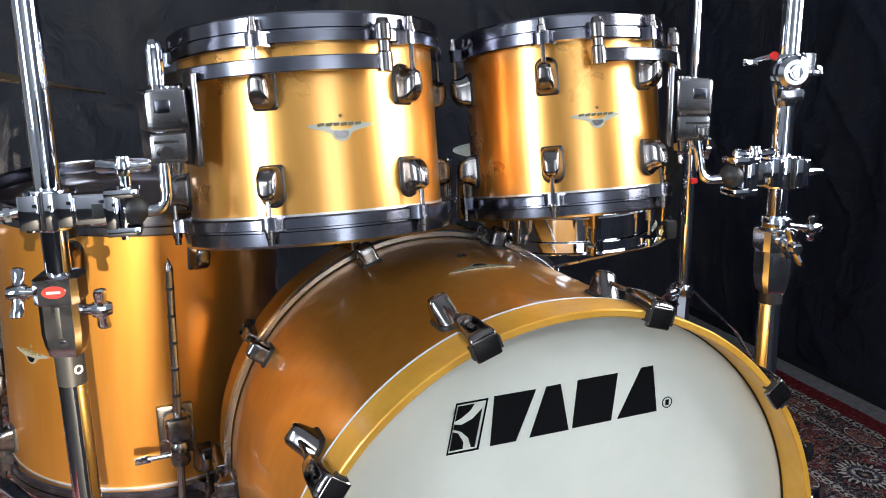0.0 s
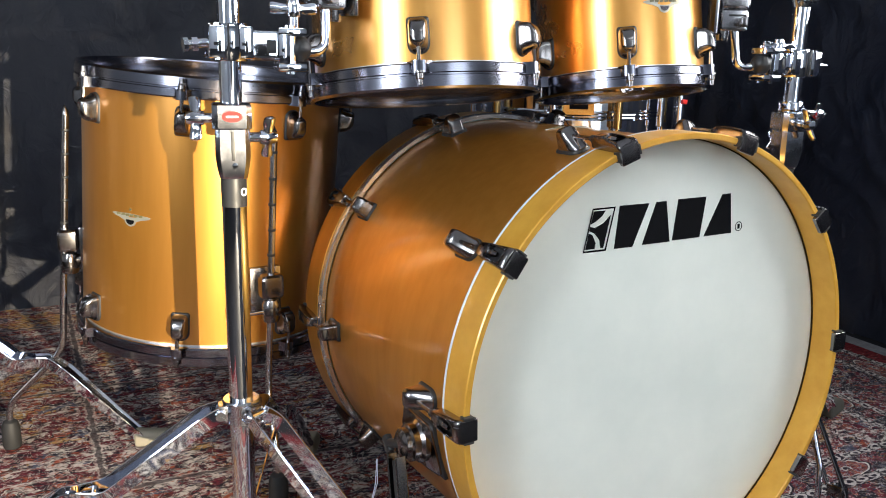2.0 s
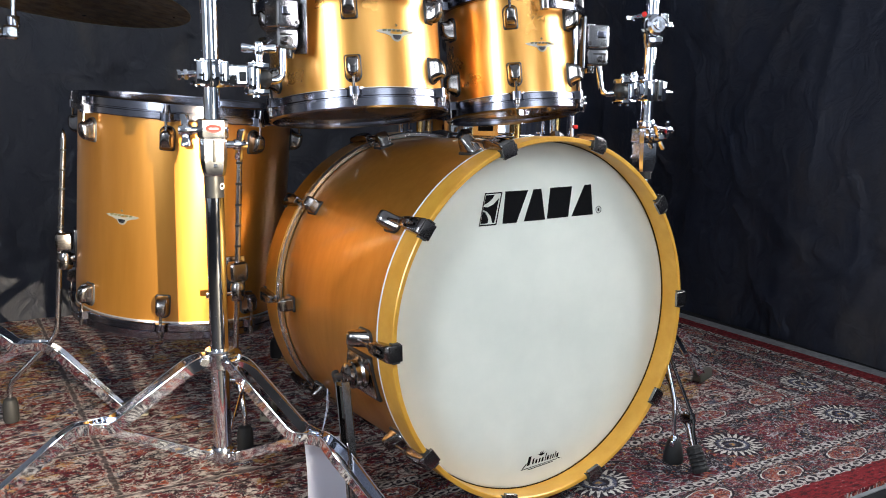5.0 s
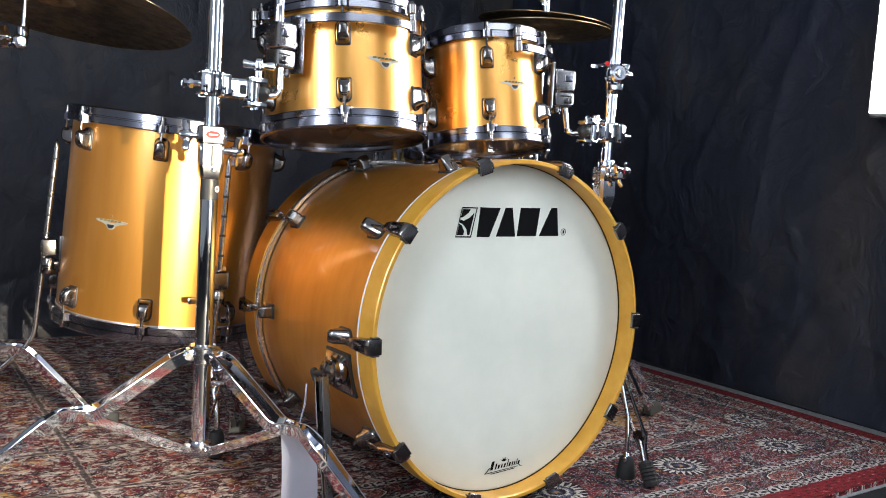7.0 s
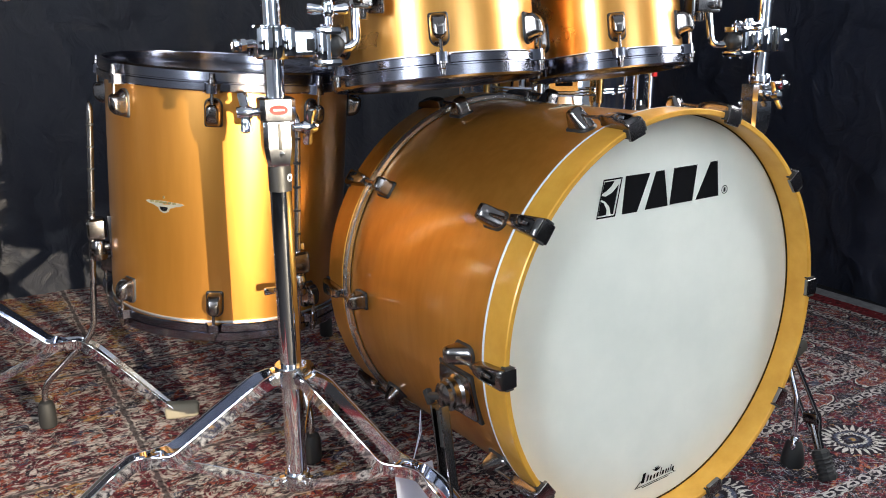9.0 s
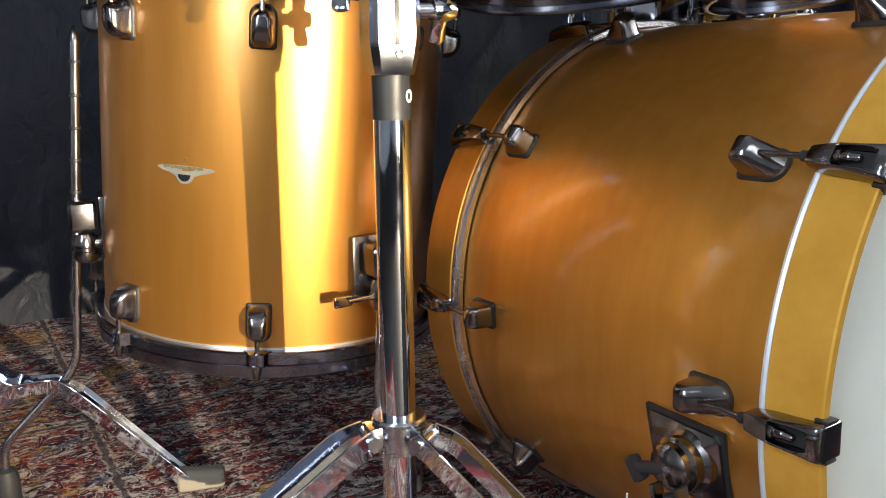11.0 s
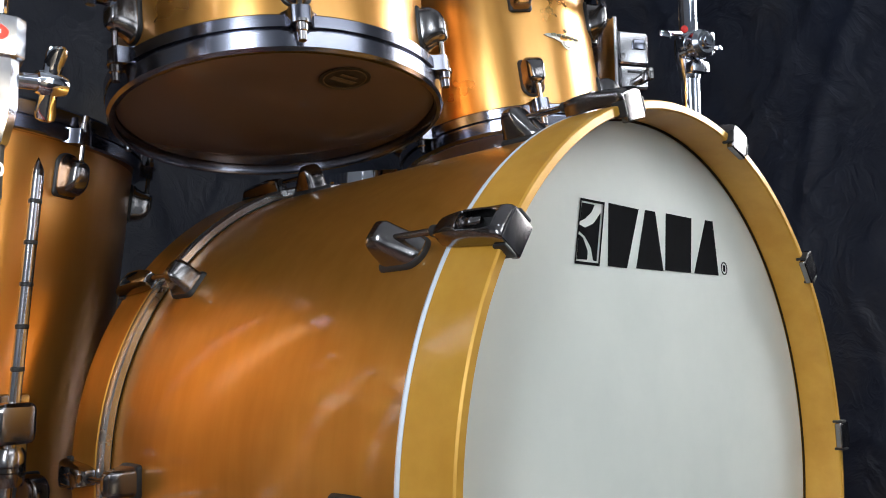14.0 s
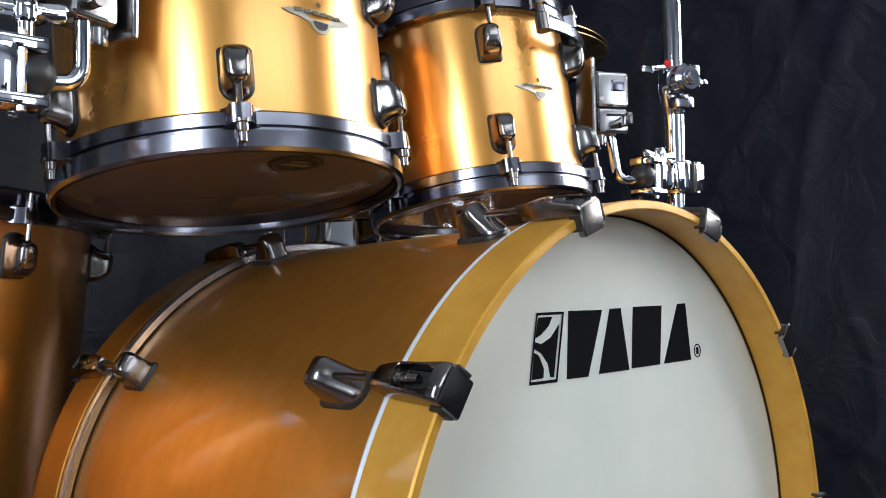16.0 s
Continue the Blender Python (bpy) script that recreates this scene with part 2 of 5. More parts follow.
def strip(points, w, t, bm=None, up=(0, 0, 1)):
    c = min(w, t) * 0.25
    o = [(-w / 2 + c, -t / 2), (w / 2 - c, -t / 2), (w / 2, -t / 2 + c), (w / 2, t / 2 - c), (w / 2 - c, t / 2), (-w / 2 + c, t / 2), (-w / 2, t / 2 - c), (-w / 2, -t / 2 + c)]
    return sweep(points, o, bm, up)


def box(size, at=(0, 0, 0), bevel=0.003, turn=None, bm=None, segments=2):
    own = bmesh.new()
    bmesh.ops.create_cube(own, size=1.0)
    bmesh.ops.scale(own, vec=size, verts=own.verts)
    if bevel:
        bmesh.ops.bevel(own, geom=own.edges[:], offset=bevel, segments=segments, affect="EDGES", profile=0.6)
    m = Matrix.Translation(at) @ (turn.to_4x4() if turn is not None else Matrix())
    own.transform(m)
    if bm is None:
        return own
    me = bpy.data.meshes.new("t")
    own.to_mesh(me)
    own.free()
    bm.from_mesh(me)
    bpy.data.meshes.remove(me)
    return bm


def join(*many):
    bm = many[0]
    for other in many[1:]:
        me = bpy.data.meshes.new("t")
        other.to_mesh(me)
        other.free()
        bm.from_mesh(me)
        bpy.data.meshes.remove(me)
    return bm


def slab(outline, thick, bm=None, z=0.0):
    """A flat outline in x and y, drawn out along z."""
    bm = bm or bmesh.new()
    low = [bm.verts.new((x, y, z)) for x, y in outline]
    high = [bm.verts.new((x, y, z + thick)) for x, y in outline]
    n = len(outline)
    for k in range(n):
        bm.faces.new((low[k], low[(k + 1) % n], high[(k + 1) % n], high[k]))
    bm.faces.new(low[::-1])
    bm.faces.new(high)
    return bm


def pod(w, h, d, square=0.3, seg=7):
    """A cast pod with its back at z = 0: square at the +y end, round at the -y end, domed outwards along z."""
    rt, rb = w * 0.5 * square, w * 0.5 * 0.92
    out = []
    for cx, cy, r, a0 in ((w / 2 - rt, h / 2 - rt, rt, 0), (-w / 2 + rt, h / 2 - rt, rt, 90), (-w / 2 + rb, -h / 2 + rb, rb, 180), (w / 2 - rb, -h / 2 + rb, rb, 270)):
        for k in range(seg):
            a = radians(a0 + 90 * k / (seg - 1))
            out.append((cx + r * math.cos(a), cy + r * math.sin(a)))
    bm = bmesh.new()
    rings = []
    steps = ((1, 1, 0), (1, 1, 0.35), (0.93, 0.96, 0.68), (0.78, 0.86, 0.9), (0.5, 0.62, 1))
    for s, sy, z in steps:
        rings.append([bm.verts.new((x * s, y * sy, z * d)) for x, y in out])
    n = len(out)
    for a, b in zip(rings, rings[1:]):
        for k in range(n):
            bm.faces.new((a[k], a[(k + 1) % n], b[(k + 1) % n], b[k]))
    bm.faces.new(rings[0][::-1])
    bm.faces.new(rings[-1])
    return bm


def around(angle, r, h):
    """The pose on a drum's side: x along the rim, y up the drum, z outwards. angle: degrees from +x."""
    a = radians(angle)
    return Matrix.Translation((r * math.cos(a), r * math.sin(a), h)) @ Matrix(((-math.sin(a), 0, math.cos(a), 0), (math.cos(a), 0, math.sin(a), 0), (0, 1, 0, 0), (0, 0, 0, 1)))


def winged(span):
    """The outline of a badge: two thin wings and a half-round middle."""
    s = span / 2
    right = [(s, 0.03 * s), (0.80 * s, -0.06 * s), (0.58 * s, -0.10 * s), (0.36 * s, -0.18 * s)]
    dome = [(0.30 * s * math.cos(radians(a)), -0.14 * s + 0.30 * s * math.sin(radians(a))) for a in range(-15, -170, -15)]
    top = [(0.86 * s, 0.075 * s), (0.5 * s, 0.10 * s), (0.2 * s, 0.12 * s)]
    return right + dome + [(-x, y) for x, y in right[::-1]] + [(-x, y) for x, y in top] + [(x, y) for x, y in top[::-1]]


def badge(parent, m, r, span):
    """A thin badge bent round a shell of radius r; m: its pose, z outwards."""
    bm = slab(winged(span), 0.0010, z=0.0003)
    for v in bm.verts:
        v.co.z -= v.co.x ** 2 / (2 * r)
    plate = part("badge", bm, BADGE, parent, "small silver winged badge", m)
    bars = bmesh.new()
    for x, y, w in ((-0.30, 0.030, 0.10), (-0.18, 0.028, 0.09), (-0.07, 0.026, 0.08), (0.04, 0.026, 0.09), (0.15, 0.028, 0.08), (0.26, 0.030, 0.09)):
        box((span * w, span * 0.045, 0.0007), (span * x, span * y, 0.0015 - (span * x) ** 2 / (2 * r)), 0, Matrix.Rotation(radians(8), 3, "Z"), bm=bars)
    part("badge_lettering", bars, SCRIPT, plate)
    half = [(span * 0.105 * math.cos(radians(a)), -0.075 * span + span * 0.105 * math.sin(radians(a))) for a in range(0, -181, -15)]
    part("badge_middle", slab(half, 0.0006, z=0.0011), NICKEL, plate)
    star = bmesh.new()
    for k in range(3):
        box((span * 0.07, span * 0.012, 0.0006), (0, span * 0.15, 0.0007), 0, Matrix.Rotation(radians(60 * k), 3, "Z"), bm=star)
    part("badge_star", star, SCRIPT, plate)
    return plate


def rim_profile(r, low, high, groove):
    """A die-cast hoop: two bands with a groove between them, turned in at the free end. low is the free end."""
    s = 1 if high > low else -1
    return [(r - 0.012, high), (r - 0.001, high), (r + 0.001, high - s * 0.002), (r + 0.001, groove + s * 0.002), (r - 0.0025, groove + s * 0.001), (r - 0.0025, groove - s * 0.001), (r, groove - s * 0.002), (r - 0.0005, low + s * 0.003), (r - 0.003, low), (r - 0.007, low), (r - 0.0085, low + s * 0.004), (r - 0.0085, high - s * 0.010), (r - 0.012, high - s * 0.006)]


def head_profile(r, z, up):
    return [(0, z), (r * 0.6, z), (r * 0.97, z), (r, z - up * 0.002), (r, z - up * 0.005), (0, z - up * 0.0015)]

# ---- large structure ----
def sheet(x0, x1, z0, z1, nx, nz, seed, fold, crease_size):
    """A hung cloth in x and z, with drop folds and creases along y."""
    bm = bmesh.new()
    grid = []
    for i in range(nx + 1):
        col = []
        for k in range(nz + 1):
            x, z = x0 + (x1 - x0) * i / nx, z0 + (z1 - z0) * k / nz
            p = Vector((x + seed, seed * 0.37, z * 0.6))
            drop = noise.noise(Vector((x * 2.3 + seed + 0.25 * z, 1.7, z * 0.35))) + 0.45 * noise.noise(Vector((x * 6.5 + 0.9 * z + seed, 5.2, z * 0.5)))
            pleat = 1 - abs(noise.noise(Vector((x * 4.2 + 1.6 * z + seed, 4.1, z * 1.1 - 0.4 * x)))) * 2.2
            swag = 1 - abs(noise.noise(Vector((x * 5 - 4 * z + seed, 9.3, z * 3.0 + 1.5 * x)))) * 2.4
            fine = noise.fractal(p * 8, 0.9, 2.0, 3)
            y = drop * fold + crease_size * (max(pleat, 0) ** 4 * 0.9 + max(swag, 0) ** 5 * 0.6 + fine * 0.20)
            col.append(bm.verts.new((x, y, z)))
        grid.append(col)
    for i in range(nx):
        for k in range(nz):
            bm.faces.new((grid[i][k], grid[i + 1][k], grid[i + 1][k + 1], grid[i][k + 1]))
    bmesh.ops.solidify(bm, geom=bm.faces[:], thickness=0.002)
    return bm


structure("floor", box((9, 9, 0.1), (0, -0.5, -0.062), 0), CONCRETE, "dull grey concrete studio floor", "floor")
back_cloth = structure("backdrop_back", sheet(-3.2, 1.75, -0.01, 2.6, 330, 190, 3.0, 0.034, 0.015), CLOTH, "creased black cloth backdrop hung behind the drums", "backdrop")
back_cloth.matrix_basis = pose(0, 1.72, 0)
side_cloth = structure("backdrop_side", sheet(-2.4, 0.75, -0.01, 2.6, 260, 190, 11.0, 0.018, 0.012), LIT_SIDE_CLOTH, "creased black cloth backdrop hung beside the rug", "backdrop")
side_cloth.matrix_basis = pose(1.300, 1.15, 0, 0, 0, 87.5)
for name, size, at in (("wall_north", (9, 0.1, 3), (0, 3.9, 1.5)), ("wall_south", (9, 0.1, 3), (0, -4.9, 1.5)), ("wall_east", (0.1, 8.7, 3), (4.4, -0.5, 1.5)), ("wall_west", (0.1, 8.7, 3), (-4.4, -0.5, 1.5))):
    structure(name, box(size, at, 0), PAINT, "plain pale painted studio wall", "wall")
structure("ceiling", box((9, 9, 0.1), (0, -0.5, 3.06), 0), PAINT, "plain pale painted studio ceiling", "ceiling")

# ---- rug ----
RUG = material("persian_rug", (0.2, 0.04, 0.04), 0.95, spec=0.15)
RUG_W, RUG_L, RUG_MORE = 2.37, 2.62, 0.04
rn = Nodes(RUG)
rug_xyz = rn.add("ShaderNodeSeparateXYZ", {0: rn.coord()})
warp = rn.noise(rn.coord(), 55, 4)
rug_x = rn.math("ADD", rug_xyz.outputs[0], rn.math("MULTIPLY", rn.math("SUBTRACT", warp, 0.5), 0.019))
rug_y = rn.math("ADD", rug_xyz.outputs[1], rn.math("MULTIPLY", rn.math("SUBTRACT", warp, 0.5), 0.019))
# the borders are a tenth narrower along the long sides
edge_x = rn.math("DIVIDE", rn.math("MINIMUM", rn.math("SUBTRACT", RUG_W / 2, rug_x), rn.math("ADD", RUG_W / 2 + RUG_MORE, rug_x)), 0.9)
edge_y = rn.math("SUBTRACT", RUG_L / 2, rn.math("ABSOLUTE", rug_y))
edge = rn.math("MINIMUM", edge_x, edge_y)


def motif(scale, low, high, distort=2.2):
    v = rn.add("ShaderNodeTexNoise", {"Vector": rn.coord((1, 1, 0)), "Scale": scale, "Detail": 3, "Distortion": distort}).outputs["Fac"]
    return rn.add("ShaderNodeMapRange", {"Value": v, "From Min": low, "From Max": high}).outputs[0]


def outlines(scale, width, distort=1.8):
    v = rn.add("ShaderNodeTexNoise", {"Vector": rn.coord((1, 1, 0)), "Scale": scale, "Detail": 1, "Distortion": distort}).outputs["Fac"]
    return rn.math("LESS_THAN", rn.math("ABSOLUTE", rn.math("SUBTRACT", v, 0.5)), width)


DEEP_RED, NAVY, CREAM, RUST, OCHRE, SLATE = (0.135, 0.010, 0.024), (0.008, 0.008, 0.020), (0.60, 0.57, 0.53), (0.34, 0.065, 0.030), (0.44, 0.25, 0.085), (0.070, 0.085, 0.14)
on_end = rn.math("LESS_THAN", edge_y, edge_x)
along = rn.math("ADD", rn.math("MULTIPLY", on_end, rug_x), rn.math("MULTIPLY", rn.math("SUBTRACT", 1.0, on_end), rn.math("ADD", rug_y, 0.705)))


def flowers(spacing, middle, squash, petals, depth, shift=0.0):
    """How far a point lies from the middle of the flowers set along the border."""
    u = rn.math("SUBTRACT", rn.math("FLOORED_MODULO", rn.math("ADD", along, shift), spacing), spacing / 2)
    v = rn.math("MULTIPLY", rn.math("SUBTRACT", edge, middle), squash)
    r = rn.math("SQRT", rn.math("ADD", rn.math("MULTIPLY", u, u), rn.math("MULTIPLY", v, v)))
    return rn.math("ADD", r, rn.math("MULTIPLY", rn.math("COSINE", rn.math("MULTIPLY", rn.math("ARCTAN2", v, u), petals)), depth))


def inside(shape, radius, colour, low):
    return rn.mix(rn.math("LESS_THAN", shape, radius), low, colour)


SCROLL = (0.36, 0.35, 0.38)


def ground(first, second, scale):
    c = rn.mix(motif(scale, 0.50, 0.52, 2.0), first, second)
    c = rn.mix(motif(scale * 2.3, 0.60, 0.63, 2.5), c, RUST)
    c = rn.mix(motif(scale * 1.9, 0.64, 0.66, 3.5), c, OCHRE)
    c = rn.mix(motif(scale * 3.1, 0.60, 0.62, 3.0), c, SLATE)
    c = rn.mix(outlines(scale * 1.5, 0.011), c, SCROLL)
    c = rn.mix(outlines(scale * 2.2, 0.014, 2.4), c, NAVY)
    return rn.mix(outlines(scale * 2.9, 0.009, 2.6), c, CREAM)


TAN = (0.56, 0.49, 0.46)


def patch(scale, low, high):
    v = rn.add("ShaderNodeTexNoise", {"Vector": rn.coord((0.7, 1, 0)), "Scale": scale * 1.35, "Detail": 6, "Roughness": 0.72, "Distortion": 0.8}).outputs["Fac"]
    return rn.add("ShaderNodeMapRange", {"Value": v, "From Min": low, "From Max": high}).outputs[0]


field = rn.mix(patch(20, 0.46, 0.54), DEEP_RED, NAVY)
field = rn.mix(patch(33, 0.48, 0.54), field, TAN)
gold_zone = rn.add("ShaderNodeMapRange", {"Value": rn.noise(rn.coord((1, 1, 0)), 3.4, 2, 0.5), "From Min": 0.48, "From Max": 0.64, "To Min": 0.66, "To Max": 0.46}).outputs[0]
gold_noise = rn.add("ShaderNodeTexNoise", {"Vector": rn.coord((0.7, 1, 0)), "Scale": 24.0, "Detail": 6, "Roughness": 0.72, "Distortion": 0.8}).outputs["Fac"]
field = rn.mix(rn.math("GREATER_THAN", gold_noise, gold_zone), field, OCHRE)
field = rn.mix(patch(24, 0.53, 0.57), field, DEEP_RED)
field = rn.mix(patch(27, 0.55, 0.60), field, RUST)
field = rn.mix(patch(19, 0.58, 0.62), field, SLATE)
field = rn.mix(outlines(26, 0.016), field, NAVY)
field = rn.mix(outlines(34, 0.012, 2.2), field, CREAM)


def panel_line(value, where, low):
    """A thin dark line with a pale edge on each side across the field."""
    far = rn.math("ABSOLUTE", rn.math("SUBTRACT", value, where))
    c = rn.mix(rn.math("MULTIPLY", rn.math("LESS_THAN", far, 0.0085), 0.45), low, TAN)
    return rn.mix(rn.math("MULTIPLY", rn.math("LESS_THAN", far, 0.0045), 0.75), c, NAVY)


for value, where in ((rn.math("ABSOLUTE", rug_x), 0.585), (rug_y, -0.022), (rug_y, -0.487), (rug_y, -0.712), (rug_y, 0.44)):
    field = panel_line(value, where, field)
main = ground(DEEP_RED, NAVY, 13)
big = flowers(0.348, 0.247, 1.15, 24, 0.002, 0.012)
petal = flowers(0.348, 0.247, 1.15, 24, 0.013, 0.012)
main = inside(big, 0.063, NAVY, main)
main = rn.mix(rn.math("LESS_THAN", petal, 0.050), main, CREAM)
for radius, colour in ((0.038, NAVY), (0.034, SLATE), (0.027, CREAM), (0.021, NAVY), (0.012, SLATE), (0.006, OCHRE)):
    main = inside(big, radius, colour, main)


def oval_band(middle, shift):
    """A dark band with long cream-edged ovals along it, each filled with a small red lattice."""
    ovals = flowers(0.193, middle, 2.1, 2, 0.0, shift)
    c = ground(NAVY, DEEP_RED, 21)
    for radius, colour in ((0.057, NAVY), (0.052, CREAM), (0.048, ground(DEEP_RED, RUST, 38)), (0.012, CREAM), (0.008, NAVY)):
        c = inside(ovals, radius, colour, c)
    return c


narrow, inner = oval_band(0.111, -0.0015), oval_band(0.385, 0.0835)


def guard_band(low, high):
    """A dark band with a chain of small cream loops along it, between two cream lines."""
    half = (high - low) / 2
    u = rn.math("SUBTRACT", rn.math("FLOORED_MODULO", along, half * 3.0), half * 1.5)
    v = rn.math("MULTIPLY", rn.math("SUBTRACT", edge, low + half), 1.7)
    r = rn.math("SQRT", rn.math("ADD", rn.math("MULTIPLY", u, u), rn.math("MULTIPLY", v, v)))
    loop = rn.math("LESS_THAN", rn.math("ABSOLUTE", rn.math("SUBTRACT", r, half * 1.0)), half * 0.33)
    side = rn.math("GREATER_THAN", rn.math("ABSOLUTE", rn.math("SUBTRACT", edge, low + half)), half * 0.80)
    return rn.mix(rn.math("MAXIMUM", loop, side), NAVY, (0.50, 0.47, 0.45))


def between(low, high):
    return rn.math("MULTIPLY", rn.math("GREATER_THAN", edge, low), rn.math("LESS_THAN", edge, high))


rug_colour = field
for low, high, what in ((0.0, 0.058, (0.19, 0.010, 0.018)), (0.058, 0.080, guard_band(0.058, 0.080)), (0.080, 0.144, narrow), (0.144, 0.164, guard_band(0.144, 0.164)), (0.164, 0.338, main), (0.338, 0.358, guard_band(0.338, 0.358)), (0.358, 0.412, inner), (0.412, 0.430, guard_band(0.412, 0.430))):
    band = between(low, high)
    rug_colour = rn.mix(band, rug_colour, what)
worn = rn.noise(rn.coord((1, 1, 0)), 2.2, 4, 0.6)
pile = rn.noise(rn.coord((1, 2.4, 1)), 260, 3, 0.7)
streak = rn.noise(rn.coord((0.42, 1, 1)), 130, 5, 0.72)
dark_row = rn.add("ShaderNodeMapRange", {"Value": streak, "From Min": 0.50, "From Max": 0.60}).outputs[0]
pale_row = rn.add("ShaderNodeMapRange", {"Value": streak, "From Min": 0.40, "From Max": 0.28}).outputs[0]
rug_colour = rn.mix(rn.math("MULTIPLY", worn, 0.06), rug_colour, (0.30, 0.20, 0.13))
rug_colour = rn.mix(rn.math("MULTIPLY", pale_row, 0.65), rug_colour, (0.58, 0.51, 0.48))
rug_colour = rn.mix(rn.math("MULTIPLY", dark_row, 0.80), rug_colour, (0.014, 0.010, 0.012))
rug_colour = rn.mix(rn.math("MULTIPLY", pile, 0.18), rug_colour, (0.02, 0.014, 0.014))
rn.set("Base Color", rug_colour)
rn.bump(rn.math("MULTIPLY_ADD", streak, -0.6, pile), 0.7, 0.004)
rug_bm = bmesh.new()
bmesh.ops.create_grid(rug_bm, x_segments=90, y_segments=110, size=0.5)
for v in rug_bm.verts:
    x, y = v.co.x * (RUG_W + RUG_MORE) - RUG_MORE / 2, v.co.y * RUG_L
    v.co = (x, y, 0.0016 * noise.noise(Vector((x * 5, y * 5, 0))) - 0.001)
bmesh.ops.solidify(rug_bm, geom=rug_bm.faces[:], thickness=0.009)
rug = new("rug", finish("rug", rug_bm, RUG))
rug.matrix_basis = pose(-0.006, 1.0815, 0.0, 0, 0, -1.0)
tagged(rug, "worn red, navy and cream Persian rug under the drums", "rug")
FELT = material("grey_felt", (0.21, 0.21, 0.225), 0.95, spec=0.1)
felt_nodes = Nodes(FELT)
felt_nodes.set("Base Color", felt_nodes.ramp(felt_nodes.noise(felt_nodes.coord(), 60, 5, 0.7), [(0.3, (0.15, 0.15, 0.165)), (0.7, (0.26, 0.26, 0.275))]))
felt_nodes.bump(felt_nodes.noise(felt_nodes.coord(), 400, 3), 0.4, 0.001)
underlay = new("rug_underlay", finish("rug_underlay", box((2.45, 2.640, 0.0018), (0.035, 0.0015, -0.0111), 0.0006), FELT))
underlay.matrix_basis = rug.matrix_basis.copy()
tagged(underlay, "thin grey felt underlay showing past the edge of the rug", "rug underlay")

# ---- softbox beside the rug ----
softbox = thing("softbox", pose(1.15, -0.375, 0), "tall white glowing studio softbox on a black stand", "softbox")
part("diffuser", box((0.012, 0.84, 0.88), (0, 0, 1.24), 0.004), GLOW, softbox, "glowing white fabric front")
part("housing", box((0.02, 0.86, 0.90), (0.018, 0, 1.24), 0.004), BLACK, softbox)
part("pole", tube([(0.036, 0, 0.02), (0.036, 0, 1.3)], 0.010), BLACK, softbox)
for k in range(3):
    a = radians(20 + 120 * k)
    part("leg", tube([(0.036, 0, 0.35), (0.0 + 0.3 * math.cos(a) * 0.2, 0.3 * math.sin(a), 0.0)], 0.009), BLACK, softbox)

# ---- the low spotlight on its stand behind the camera, with two unseen flags added to cut its beam ----
flags = thing("studio_spotlight", Matrix(), "unseen black studio spotlight on a stand, with two flags added to trim its beam", "spotlight")
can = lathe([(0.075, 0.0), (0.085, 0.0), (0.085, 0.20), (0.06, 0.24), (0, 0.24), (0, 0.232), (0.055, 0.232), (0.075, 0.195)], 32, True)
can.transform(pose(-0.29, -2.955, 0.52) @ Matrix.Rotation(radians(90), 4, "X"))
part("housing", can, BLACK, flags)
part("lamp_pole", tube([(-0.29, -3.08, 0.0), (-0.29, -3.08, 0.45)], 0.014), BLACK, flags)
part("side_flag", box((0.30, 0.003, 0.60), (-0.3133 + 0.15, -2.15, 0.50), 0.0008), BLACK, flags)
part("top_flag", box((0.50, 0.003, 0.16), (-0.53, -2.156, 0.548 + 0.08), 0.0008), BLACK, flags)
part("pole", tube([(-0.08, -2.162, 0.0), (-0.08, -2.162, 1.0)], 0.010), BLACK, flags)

# ---- drums ----
def lug_bm(w, h, d, rings):
    """A cast lug in one piece, its back at z = 0. rings: how wide it is and where it begins and ends along y, at each part of its depth."""
    outline = []
    for cx, cy, rx, ry, a0 in ((0.28, 0.30, 0.22, 0.20, 0), (-0.28, 0.30, 0.22, 0.20, 90), (-0.08, -0.14, 0.42, 0.36, 180), (0.08, -0.14, 0.42, 0.36, 270)):
        outline += [(cx + rx * math.cos(radians(a0 + 90 * k / 6)), cy + ry * math.sin(radians(a0 + 90 * k / 6))) for k in range(7)]
    bm = bmesh.new()
    loops = []
    for z, wide, y0, y1 in rings:
        loops.append([bm.verts.new((x * w * wide, (y0 + (y + 0.5) * (y1 - y0)) * h, z * d)) for x, y in outline])
    n = len(outline)
    for a, b in zip(loops, loops[1:]):
        for k in range(n):
            bm.faces.new((a[k], a[(k + 1) % n], b[(k + 1) % n], b[k]))
    bm.faces.new(loops[0][::-1])
    bm.faces.new(loops[-1])
    return bm


LUG = finish("lug", lug_bm(0.0245, 0.0420, 0.0235, ((0, 1, -0.5, 0.5), (0.13, 1, -0.5, 0.5), (0.20, 0.96, -0.45, 0.49), (0.45, 0.92, -0.38, 0.47), (0.66, 0.86, -0.35, 0.40), (0.82, 0.77, -0.32, 0.31), (0.93, 0.64, -0.29, 0.20), (0.985, 0.46, -0.25, 0.10), (1, 0.28, -0.20, 0.02))), NICKEL, 40)
GASKET = finish("gasket", pod(0.0280, 0.0455, 0.005), BLACK)
